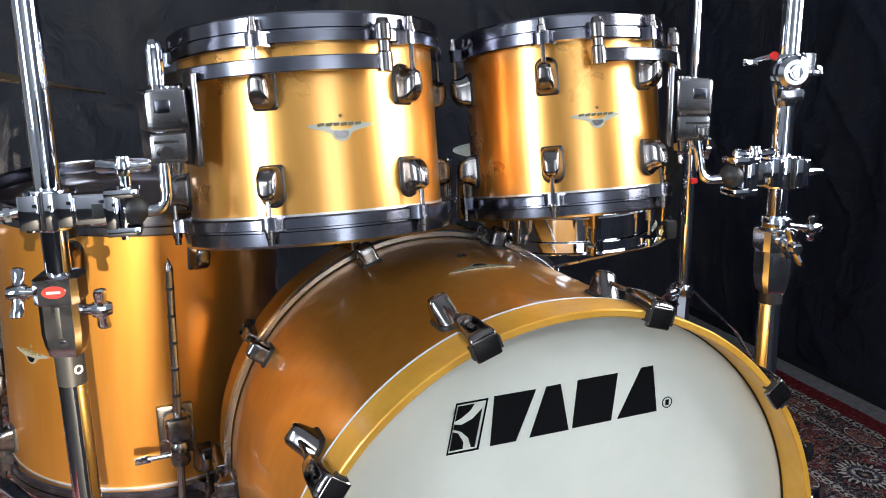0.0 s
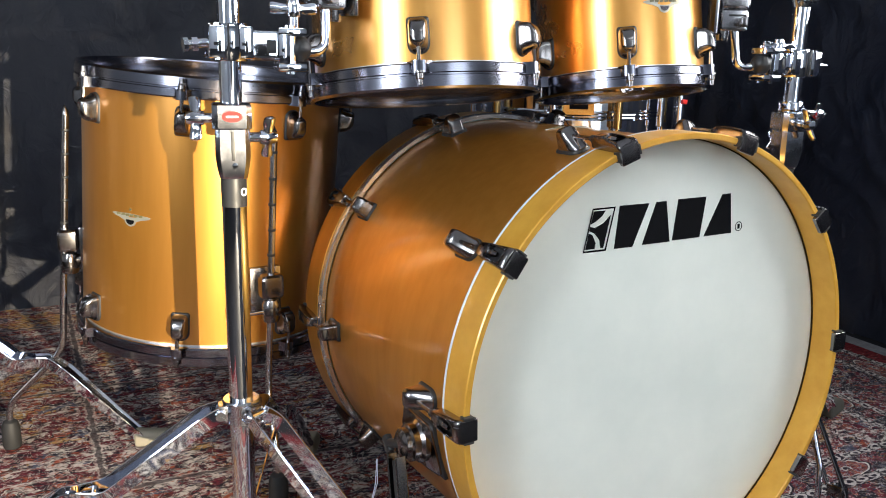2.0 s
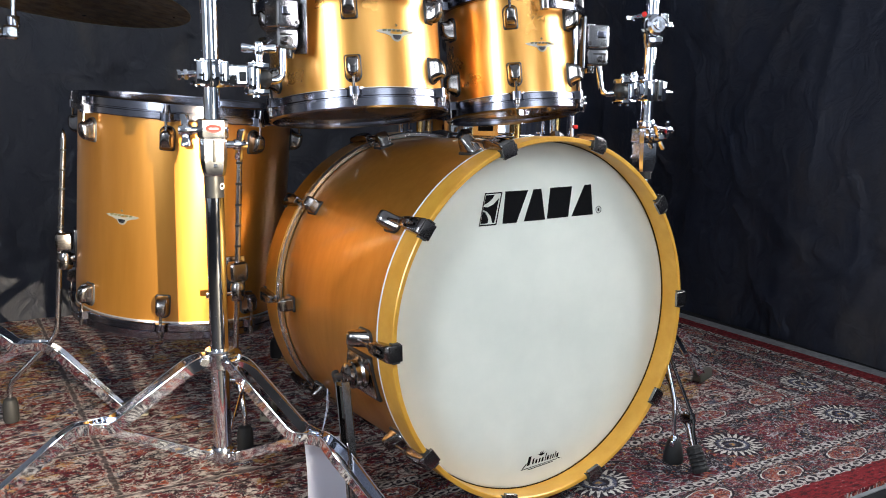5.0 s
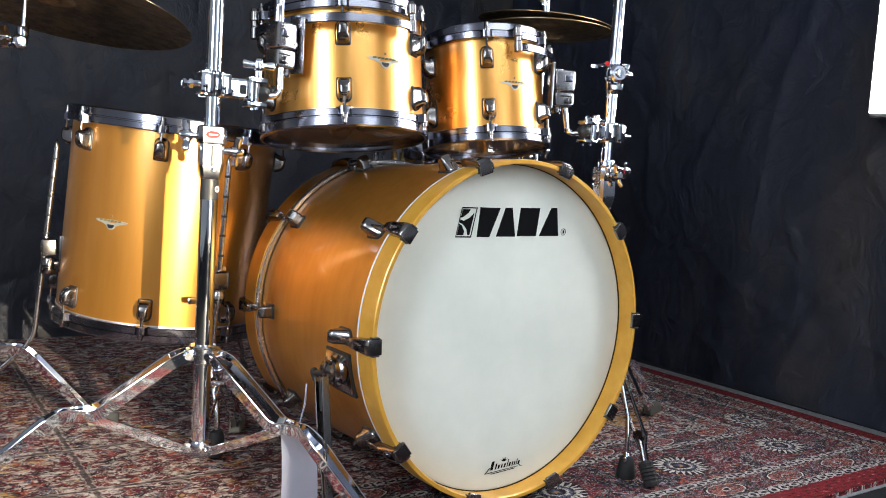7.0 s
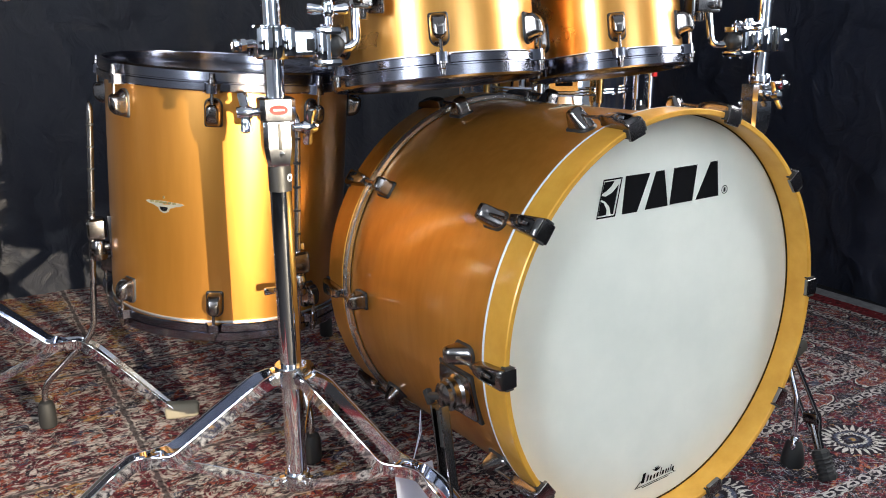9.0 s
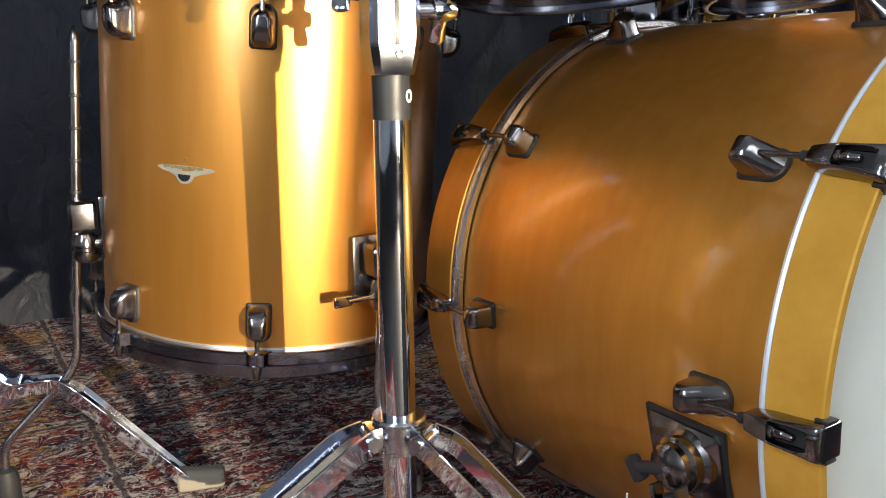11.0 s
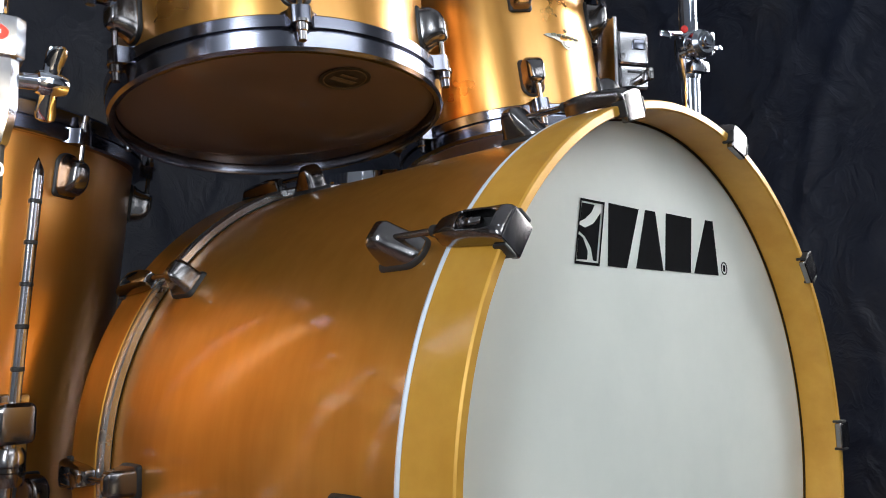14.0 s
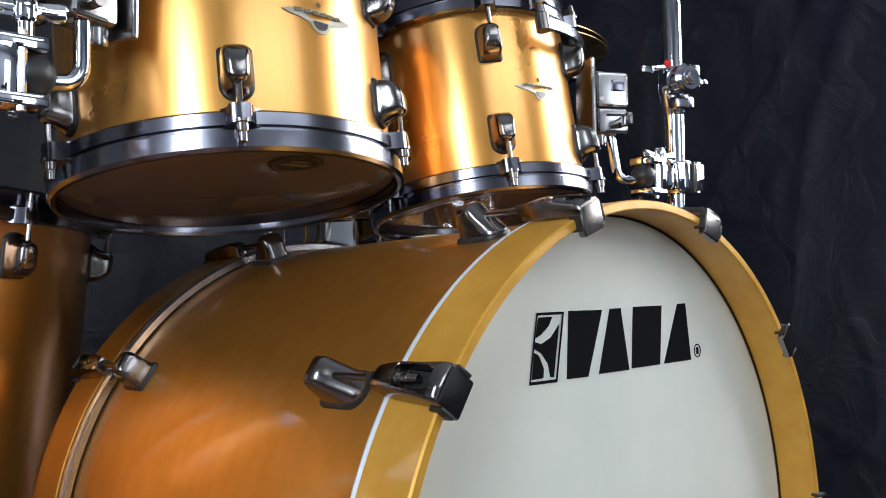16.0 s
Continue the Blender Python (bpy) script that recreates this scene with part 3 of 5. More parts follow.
BASS_LUG = finish("lug", lug_bm(0.0255, 0.0385, 0.0275, ((0, 1, -0.5, 0.5), (0.12, 1, -0.5, 0.5), (0.19, 0.97, -0.45, 0.49), (0.34, 0.95, -0.34, 0.48), (0.50, 0.93, -0.23, 0.47), (0.64, 0.91, -0.13, 0.455), (0.78, 0.87, -0.05, 0.43), (0.88, 0.80, 0.0, 0.40), (0.95, 0.68, 0.05, 0.35), (0.99, 0.48, 0.10, 0.29), (1, 0.28, 0.14, 0.25))), NICKEL, 40)
BASS_GASKET = finish("gasket", pod(0.0290, 0.0420, 0.0055), BLACK)


def rod_mesh(length, nut=True):
    """A tension rod along +z from its lug, with washer and square head at the end."""
    bm = lathe([(0, 0), (0.0027, 0), (0.0027, length), (0, length)], 10)
    collar = lathe([(0, 0), (0.0045, 0), (0.0048, 0.004), (0.003, 0.007), (0, 0.007)], 12)
    collar.transform(Matrix.Translation((0, 0, 0.008)))
    join(bm, collar)
    if nut:
        cap = lathe([(0, 0), (0.0072, 0), (0.0072, 0.0025), (0.0056, 0.003), (0.0052, 0.009), (0.0040, 0.010), (0.0036, 0.017), (0, 0.017)], 12)
        cap.transform(Matrix.Translation((0, 0, length - 0.004)))
        join(bm, cap)
    return finish("tension_rod", bm, NICKEL)


def ear_mesh():
    """The boss of a die-cast hoop through which a rod runs; x along the rim, z outwards."""
    o = [(-0.0150, -0.002), (-0.0105, 0.0030), (-0.0088, 0.0100), (-0.0075, 0.0122), (-0.0045, 0.0136), (0.0045, 0.0136), (0.0075, 0.0122), (0.0088, 0.0100), (0.0105, 0.0030), (0.0150, -0.002)]
    bm = slab(o, 0.0150, z=-0.0075)
    bm.transform(Matrix(((1, 0, 0, 0), (0, 0, 1, 0), (0, 1, 0, 0), (0, 0, 0, 1))))
    return finish("hoop_ear", bm, RIM)


EAR = ear_mesh()


def drum(name, m, r, low, high, angles, lug_low, lug_high, label, category, group, badge_at, badge_span, low_free, high_free, lacquer=GOLD):
    """An upright drum about its own z. low, high: where the hoops meet the shell."""
    ob = thing(name, m, label, category, group)
    part("shell", lathe([(r, low - 0.006), (r, low + 0.002), (r, (low + high) / 2), (r, high - 0.002), (r, high + 0.006), (r - 0.006, high + 0.006), (r - 0.006, low - 0.006)], 128, True), lacquer, ob)
    rr = r + 0.0105
    part("bottom_hoop", lathe(rim_profile(rr, low_free, low, low - 0.014), 128, True), RIM, ob, "polished black nickel die-cast hoop")
    part("top_hoop", lathe(rim_profile(rr, high_free, high, high + 0.014), 128, True), RIM, ob, "polished black nickel die-cast hoop")
    part("bottom_head", lathe(head_profile(r + 0.001, low_free + 0.009, -1), 96), BLACK_HEAD, ob, "dark see-through drumhead")
    part("top_head", lathe(head_profile(r + 0.001, high + 0.012, 1), 96), BLACK_HEAD, ob, "dark drumhead")
    part("bottom_seam", lathe([(r + 0.0012, low - 0.001), (r + 0.0012, low + 0.0022), (r - 0.001, low + 0.0022), (r - 0.001, low - 0.001)], 128, True), SILVER, ob)
    down, up = rod_mesh(lug_low - low + 0.015), rod_mesh(high - lug_high + 0.015)
    for a in angles:
        for h, z, flip in ((lug_low, low, True), (lug_high, high, False)):
            lug = place("lug", LUG, ob, around(a, r + 0.002, h) @ Matrix.Rotation(0 if flip else math.pi, 4, "Z"))
            place("gasket", GASKET, lug, Matrix.Translation((0, 0, -0.003)))
            place("hoop_ear", EAR, ob, around(a, rr - 0.001, z - 0.006 if flip else z + 0.006))
            place("tension_rod", down if flip else up, ob, Matrix.Translation((around(a, rr + 0.0075, h).translation)) @ (Matrix.Rotation(math.pi, 4, "X") if flip else Matrix()))
    badge(ob, around(badge_at[0], r, badge_at[1]), r, badge_span)
    return ob


TOM1 = pose(-0.1679, 0.3540, 0.6486, -8.4, -0.3, 0)
tom1 = drum("rack_tom", TOM1, 0.1510, 0.0150, 0.1925, [1.6 + 60 * k for k in range(6)], 0.048, 0.150, "larger gold lacquered rack tom with black nickel hoops and lugs", "tom drum", "drums of the kit", (271, 0.1066), 0.072, -0.0170, 0.2250)
TOM2 = pose(0.1680, 0.3420, 0.6495, -9.4, -0.6, 0)
tom2 = drum("rack_tom", TOM2, 0.1260, 0.0150, 0.1925, [-3.9 + 60 * k for k in range(6)], 0.050, 0.1555, "smaller gold lacquered rack tom with black nickel hoops and lugs", "tom drum", "drums of the kit", (262, 0.104), 0.066, -0.0145, 0.2245)
FLOOR = pose(-0.4133, 0.7425, 0.0, 3.0, 3.2, 0)
floor_tom = drum("floor_tom", FLOOR, 0.2055, 0.256, 0.632, [200.3 + 45 * k for k in range(8)], 0.287, 0.600, "large gold lacquered floor tom with black nickel hoops and three legs", "floor tom", "drums of the kit", (222.5, 0.449), 0.070, 0.225, 0.664, GOLD_DIMMED)


stick = lathe([(0, -0.0056), (0.0236, -0.0056), (0.0240, -0.0052), (0, -0.0050)], 40)
sticker = part("head_label", stick, BLACK, tom1, "dark round label on the lower head", Matrix.Translation((0, -0.102, -0.0036)))
ring_bm = lathe([(0.0190, 0), (0.0202, 0), (0.0202, 0.0004), (0.0190, 0.0004)], 40, True)
join(ring_bm, box((0.026, 0.006, 0.0004), (0, 0.003, 0.0002), 0), box((0.018, 0.003, 0.0004), (0, -0.006, 0.0002), 0))
part("label_print", ring_bm, LABEL_PRINT, sticker, "", Matrix.Translation((0, 0, -0.0061)))


def mount_arc(parent, r, h, a0, a1, posts, hoop_h):
    """The curved suspension bar of a rack tom, with its posts up to the hoop."""
    pts = [(r * math.cos(radians(a)), r * math.sin(radians(a)), h) for a in np.linspace(a0, a1, 28)]
    arc = part("suspension_bar", strip(pts, 0.0055, 0.016), RIM, parent, "curved black nickel suspension bar")
    for a in posts:
        c, s = math.cos(radians(a)), math.sin(radians(a))
        body = lathe([(0, h - 0.010), (0.0085, h - 0.010), (0.0085, h + 0.009), (0.0065, h + 0.011), (0.0065, hoop_h - 0.010), (0.009, hoop_h - 0.008), (0.009, hoop_h + 0.007), (0.007, hoop_h + 0.010), (0.006, hoop_h + 0.014), (0, hoop_h + 0.015)], 18)
        body.transform(Matrix.Translation((r * c, r * s, 0)))
        part("suspension_post", body, NICKEL, parent)
    return arc


mount_arc(tom1, 0.1755, 0.1700, 172, 289, (176, 287), 0.201)
mount_arc(tom2, 0.1500, 0.1720, 258, 344, (261, 334), 0.201)


def mount_block(parent, m):
    """The bracket plate, the block and the clamp that hold a rack tom on its rod. x to the tube, z up."""
    part("bracket_plate", box((0.006, 0.052, 0.098), (-0.016, 0, -0.012), 0.0025), BLOCK, parent, "black nickel bracket plate", m)
    part("bracket_block", box((0.042, 0.038, 0.044), (0.012, 0, 0.0), 0.006, segments=3), BLOCK, parent, "satin black nickel mounting block", m)
    clamp = box((0.040, 0.036, 0.032), (0.012, 0.0, -0.0385), 0.006, segments=3)
    join(clamp, lathe([(0, -0.068), (0.0085, -0.068), (0.0095, -0.064), (0.0095, 0.024), (0, 0.024)], 16))
    part("rod_clamp", clamp, BLOCK, parent, "", m)
    # Black strips stand in for the shade in the clamp's slots.
    for y, z, sy, sz in ((-0.0172, -0.032, 0.003, 0.003), (-0.0172, -0.052, 0.003, 0.003), (0.0172, -0.032, 0.003, 0.003), (0.0172, -0.052, 0.003, 0.003)):
        part("clamp_gap_shade", box((0.026, sy, sz), (0.016, y, z), 0.0006), BLACK, parent, "", m)
    bolt = tube([(0.0, -0.034, -0.042), (0.0, 0.032, -0.042)], 0.0065)
    join(bolt, box((0.008, 0.018, 0.015), (0.0, -0.040, -0.042), 0.003))
    part("wing_bolt", bolt, NICKEL, parent, "", m @ Matrix.Translation((0.02, 0, 0)))
    for side_y in (-0.0195, 0.0195):
        part("latch", box((0.016, 0.006, 0.013), (0.018, side_y, 0.004), 0.0015), RIM, parent, "", m)
        part("bracket_screw", lathe([(0, 0), (0.0038, 0), (0.0034, 0.0022), (0, 0.0024)], 12), NICKEL, parent, "", m @ Matrix.Translation((-0.004, side_y * 0.92, -0.012)) @ Matrix.Rotation(radians(90 if side_y < 0 else -90), 4, "X"))


inv1, inv2 = TOM1.inverted(), TOM2.inverted()
mount_block(tom1, inv1 @ pose(-0.331, 0.278, 0.797, 0, 0, 195))
mount_block(tom2, inv2 @ pose(0.276, 0.245, 0.791, 0, 0, -32))

# legs of the floor tom
inv_f = FLOOR.inverted()
for top, bend, foot, hub, side in (((-0.607, 0.758, 0.586), (-0.637, 0.790, 0.185), (-0.729, 0.828, 0.035), (-0.617, 0.763, 0.372), 172), ((-0.349, 0.481, 0.573), (-0.362, 0.500, 0.165), (-0.364, 0.448, 0.035), (-0.357, 0.492, 0.335), 275), ((-0.150, 0.905, 0.585), (-0.158, 0.925, 0.185), (-0.100, 0.985, 0.035), (-0.155, 0.908, 0.37), 40)):
    top, bend, foot, hub = (Vector(p) for p in (top, bend, foot, hub))
    leg = part("leg", tube([inv_f @ p for p in rounded([top, bend, foot + Vector((0, 0, 0.05)), foot], 0.028)], 0.0056, 12), BLOCK, floor_tom, "thin satin nickel leg with black notches")
    for k in range(5):
        at = top.lerp(bend, 0.06 + 0.095 * k)
        ring = lathe([(0.0052, -0.0025), (0.0062, -0.0015), (0.0062, 0.0015), (0.0052, 0.0025)], 12, True)
        ring.transform(inv_f @ Matrix.Translation(at))
        part("notch_ring", ring, BLACK, leg)
    tip = lathe([(0.0056, 0), (0.0050, 0.006), (0.003, 0.011), (0, 0.018)], 12)
    tip.transform(inv_f @ Matrix.Translation(top))
    part("tip", tip, NICKEL, leg)
    shoe = lathe([(0, -0.030), (0.0135, -0.030), (0.0155, -0.024), (0.0150, 0.008), (0.012, 0.018), (0.007, 0.022), (0, 0.023)], 20)
    shoe.transform(inv_f @ Matrix.Translation(foot))
    part("rubber_foot", shoe, RUBBER, leg)
    out = Matrix.Rotation(radians(side), 3, "Z")
    body = box((0.032, 0.036, 0.038), (0, 0, 0.010), 0.009, segments=3)
    join(body, lathe([(0, -0.046), (0.012, -0.046), (0.014, -0.042), (0.014, -0.034), (0.0125, -0.033), (0.0125, -0.029), (0.014, -0.028), (0.014, -0.018), (0.011, -0.012), (0, -0.012)], 20), box((0.012, 0.050, 0.076), (-0.024, 0, -0.003), 0.004), tube([(-0.02, 0, -0.024), (0, 0, -0.024)], 0.009))
    body.transform(inv_f @ Matrix.Translation(hub) @ out.to_4x4())
    bracket = part("leg_bracket", body, NICKEL, floor_tom, "square black nickel leg bracket")
    wing = tube([(0, -0.012, -0.03), (0, -0.044, -0.03)], 0.004)
    join(wing, box((0.004, 0.022, 0.012), (0, -0.050, -0.030), 0.0018))
    wing.transform(inv_f @ Matrix.Translation(hub) @ out.to_4x4())
    part("wing_bolt", wing, CHROME, bracket)

# bass drum: its own z runs along the axis, away from its front head
BASS = Matrix.Translation((0.0064, 0, 0.313)) @ Matrix.Rotation(radians(1.0), 4, "Z") @ Matrix.Rotation(radians(-91.2), 4, "X")
SHELL_R, HOOP_R, HEAD_Z = 0.2905, 0.3000, 0.0372
bass = thing("bass_drum", BASS, "large gold lacquered bass drum with a cream front head", "bass drum", "drums of the kit")
part("shell", lathe([(SHELL_R, 0.050), (SHELL_R, 0.054), (SHELL_R, 0.24), (SHELL_R, 0.424), (SHELL_R, 0.432), (SHELL_R - 0.007, 0.432), (SHELL_R - 0.007, 0.050)], 160, True), GOLD_BASS, bass)
for name, y0, y1 in (("front_hoop", 0.0, 0.0448), ("rear_hoop", 0.4435, 0.4945)):
    part(name, lathe([(HOOP_R - 0.0080, y0 + 0.0015), (HOOP_R - 0.0068, y0), (HOOP_R - 0.0012, y0), (HOOP_R, y0 + 0.0015), (HOOP_R, y1 - 0.001), (HOOP_R - 0.001, y1), (HOOP_R - 0.0070, y1), (HOOP_R - 0.0080, y1 - 0.001)], 160, True), HOOP if y0 == 0 else GOLD_BASS, bass, "gold painted wooden hoop")
part("front_ring", lathe([(0.2915, 0.0452), (0.2990, 0.0452), (0.3000, 0.0475), (0.2990, 0.0498), (0.2915, 0.0498)], 160, True), PALE_RING, bass, "thin bright aluminium head ring")
part("rear_ring", lathe([(0.2925, 0.4300), (0.2985, 0.4300), (0.3005, 0.4340), (0.3007, 0.4390), (0.2995, 0.4430), (0.2925, 0.4430)], 160, True), RING, bass, "bright aluminium head ring")
front_head = part("front_head", lathe([(0, HEAD_Z), (0.2, HEAD_Z), (0.286, HEAD_Z + 0.0002), (0.2905, HEAD_Z + 0.0018), (0.2918, HEAD_Z + 0.0050), (0.2918, HEAD_Z + 0.0076), (0, HEAD_Z + 0.0028)], 160), HEAD, bass, "coated cream white drumhead with black printing")
# Thin dark ring drawn for the shade where the head meets the hoop.
part("head_gap_shade", lathe([(0.2905, HEAD_Z - 0.0004), (0.2919, HEAD_Z - 0.0004), (0.2919, HEAD_Z + 0.0014), (0.2905, HEAD_Z + 0.0014)], 160, True), GAP_SHADE, bass, "thin dark ring painting the shade between head and hoop")
part("rear_head", lathe([(0, 0.462), (0.28, 0.462), (0.2900, 0.456), (0.2900, 0.450), (0, 0.452)], 128), HEAD, bass, "coated drumhead")


def on_head(x, up):
    """A place on the front head, in the drum's own x and y."""
    return (x, -up)


PRINT_Z = HEAD_Z - 0.0006


def print_shape(outline, name, mat=PRINT, lift=PRINT_Z):
    return part(name, slab([on_head(x, z) for x, z in outline], 0.0005, z=lift), mat, front_head)


# a plain framed emblem and four plain slanted blocks stand for the maker's mark
frame_bm = bmesh.new()
corners = [(-0.1243, 0.1618), (-0.0905, 0.1618), (-0.0790, 0.2137), (-0.1128, 0.2133)]
inner = [(-0.1222, 0.1640), (-0.0924, 0.1641), (-0.0816, 0.2116), (-0.1113, 0.2112)]
for k in range(4):
    a, b, c, d = corners[k], corners[(k + 1) % 4], inner[(k + 1) % 4], inner[k]
    frame_bm.faces.new([frame_bm.verts.new((*on_head(x, z), PRINT_Z)) for x, z in (a, b, c, d)])
part("emblem_frame", frame_bm, PRINT, front_head)
for o in ([(-0.1206, 0.1655), (-0.1072, 0.1658), (-0.1060, 0.1725), (-0.1115, 0.1825), (-0.1168, 0.1845)], [(-0.1162, 0.1872), (-0.1085, 0.1838), (-0.1010, 0.1760), (-0.0985, 0.1660), (-0.0945, 0.1656), (-0.0858, 0.2040), (-0.0960, 0.1950), (-0.1080, 0.1905), (-0.1150, 0.1922)], [(-0.1142, 0.1950), (-0.1075, 0.1975), (-0.0985, 0.2035), (-0.0935, 0.2100), (-0.1104, 0.2098)]):
    print_shape(o, "emblem_field")
for o in ([(-0.0782, 0.1630), (-0.0504, 0.1630), (-0.0278, 0.2142), (-0.0730, 0.2141)], [(-0.0355, 0.1640), (0.0085, 0.1644), (-0.0007, 0.2152), (-0.0167, 0.2149)], [(0.0124, 0.1653), (0.0580, 0.1658), (0.0649, 0.2166), (0.0184, 0.2160)], [(0.0650, 0.1660), (0.1130, 0.1667), (0.1070, 0.2182), (0.0926, 0.2178)]):
    print_shape(o, "logo_block")
mark = lathe([(0.0053, 0), (0.0063, 0), (0.0063, 0.0004), (0.0053, 0.0004)], 24, True)
mark.transform(Matrix.Translation((*on_head(0.1258, 0.1743), PRINT_Z)))
join(mark, box((0.0040, 0.0062, 0.0004), (*on_head(0.1258, 0.1743), PRINT_Z + 0.0002), 0))
part("registered_ring", mark, PRINT, front_head)
small = bmesh.new()
for k, (x, w, h) in enumerate(((-0.0205, 0.009, 0.0155), (-0.0095, 0.005, 0.0100), (-0.0030, 0.006, 0.0072), (0.0045, 0.005, 0.0072), (0.0108, 0.006, 0.0072), (0.0182, 0.003, 0.0135), (0.0226, 0.006, 0.0074), (0.0298, 0.004, 0.0074), (0.0348, 0.004, 0.0074), (0.0400, 0.003, 0.0110), (0.0440, 0.006, 0.0070))):
    z = -0.2545 + (x + 0.02) * 0.03
    o = [(x, z), (x + w * 0.72, z + 0.0003), (x + w * 0.72 + h * 0.28, z + h + 0.0003), (x + h * 0.28, z + h)]
    small.faces.new([small.verts.new((*on_head(*p), PRINT_Z)) for p in o])
for o in ([(-0.0338, -0.2601), (0.0470, -0.2562), (0.0470, -0.2552), (-0.0300, -0.2588)], [(-0.0338, -0.2601), (-0.0285, -0.2580), (-0.0190, -0.2500), (-0.0222, -0.2500)], [(0.0568, -0.2573), (0.0490, -0.2556), (0.0415, -0.2470), (0.0460, -0.2515)], [(-0.0180, -0.2622), (0.0380, -0.2592), (0.0380, -0.2578), (-0.0180, -0.2608)]):
    small.faces.new([small.verts.new((*on_head(*p), PRINT_Z)) for p in o])
for k in range(9):
    a = radians(10 + 20 * k)
    o = [(0.0117 + 0.0016 * math.cos(a + 1.6), -0.2412 + 0.0016 * math.sin(a + 1.6)), (0.0117 + (0.011 if k % 2 else 0.007) * math.cos(a), -0.2412 + 0.0075 * math.sin(a)), (0.0117 + 0.0016 * math.cos(a - 1.6), -0.2412 + 0.0016 * math.sin(a - 1.6))]
    small.faces.new([small.verts.new((*on_head(*p), PRINT_Z - 0.0001)) for p in o])
part("small_mark", small, PRINT, front_head)


def claw_bms():
    """A claw in a frame with x along the hoop, y towards the drum's middle, z outwards from the hoop's outer face at the front edge."""
    body = bmesh.new()
    rings = []
    stations = ((0.0532, 0.0058, 0.0128, 0.0040, 0), (0.0524, 0.0074, 0.0150, 0.0045, 0), (0.0490, 0.0086, 0.0166, 0.0050, 0), (0.0410, 0.0104, 0.0180, 0.0058, 0), (0.0340, 0.0114, 0.0186, 0.0064, 0), (0.0322, 0.0115, 0.0186, 0.0062, 0), (0.0310, 0.0116, 0.0185, 0.0070, 0.0108), (0.0200, 0.0126, 0.0176, 0.0074, 0.0108), (0.0095, 0.0138, 0.0164, 0.0074, 0.0100), (0.0045, 0.0144, 0.0156, 0.0062, 0.0092), (0.0032, 0.0146, 0.0154, 0.0054, 0), (-0.0010, 0.0150, 0.0146, 0.0060, 0), (-0.0036, 0.0150, 0.0128, 0.0060, 0), (-0.0048, 0.0146, 0.0104, 0.0060, 0))
    stations = [(y, 0.90 * w, 0.78 * h, 1.06 * slot, 0.78 * deep) for y, w, h, slot, deep in stations]
    for y, w, h, slot, deep in stations:
        half = [(w, 0.0006), (w, h * 0.50), (w * 0.965, h * 0.74), (w * 0.88, h * 0.90), (max(w * 0.74, slot + 0.0016), h * 0.985), (slot + 0.0006, h), (slot, h - 0.0006 if deep else h + 0.0002), (slot * 0.97, h - deep if deep else h + 0.0003), (slot * 0.4, h - deep if deep else h + 0.0004)]
        rings.append([body.verts.new((x, y, z)) for x, z in half + [(-x, z) for x, z in half[::-1]]])
    count = len(rings[0])
    for a, b in zip(rings, rings[1:]):
        for k in range(count):
            body.faces.new((a[k], a[(k + 1) % count], b[(k + 1) % count], b[k]))
    body.faces.new(rings[0])
    body.faces.new(rings[-1])
    hook = box((0.0264, 0.0070, 0.0225), (0, -0.0018, -0.0038), 0.0026, segments=3)
    pads = [box((0.0028, 0.0105, 0.0125), (s * 0.0140, -0.0002, -0.0040), 0.0012) for s in (-1, 1)]
    # Black plate on the slot's floor stands in for the shade inside.
    well = box((0.0144, 0.0250, 0.0008), (0, 0.0178, 0.0058), 0, Matrix.Rotation(radians(4), 3, "X"))
    head = lathe([(0, 0), (0.0062, 0), (0.0066, 0.0012), (0.0062, 0.0034), (0.0044, 0.0036), (0.0044, 0.0095), (0.0036, 0.0105), (0.0032, 0.0165), (0.0024, 0.0175), (0, 0.0176)], 16)
    head.transform(Matrix.Translation((0, 0.0308, 0.0096)) @ Matrix.Rotation(radians(86), 4, "X") @ Matrix.Diagonal((0.88, 0.88, 1, 1)))
    return join(body, hook), pads, well, head


claw_body, claw_pads, claw_well, claw_head = claw_bms()
CLAW, PADS, WELL, BOLT = finish("claw", claw_body, NICKEL), [finish("claw_pad", bm, BLACK) for bm in claw_pads], finish("claw_recess_shade", claw_well, BLACK), finish("rod_head", claw_head, NICKEL)
T_ROD = finish("tension_rod", tube([(0, 0, 0), (0, 0.052, 0)], 0.0025, 12), NICKEL)
T_BEAD = finish("rod_bead", join(lathe([(0, 0.0), (0.0040, 0.0004), (0.0044, 0.0020), (0.0040, 0.0050), (0, 0.0054)], 14)), BLACK)
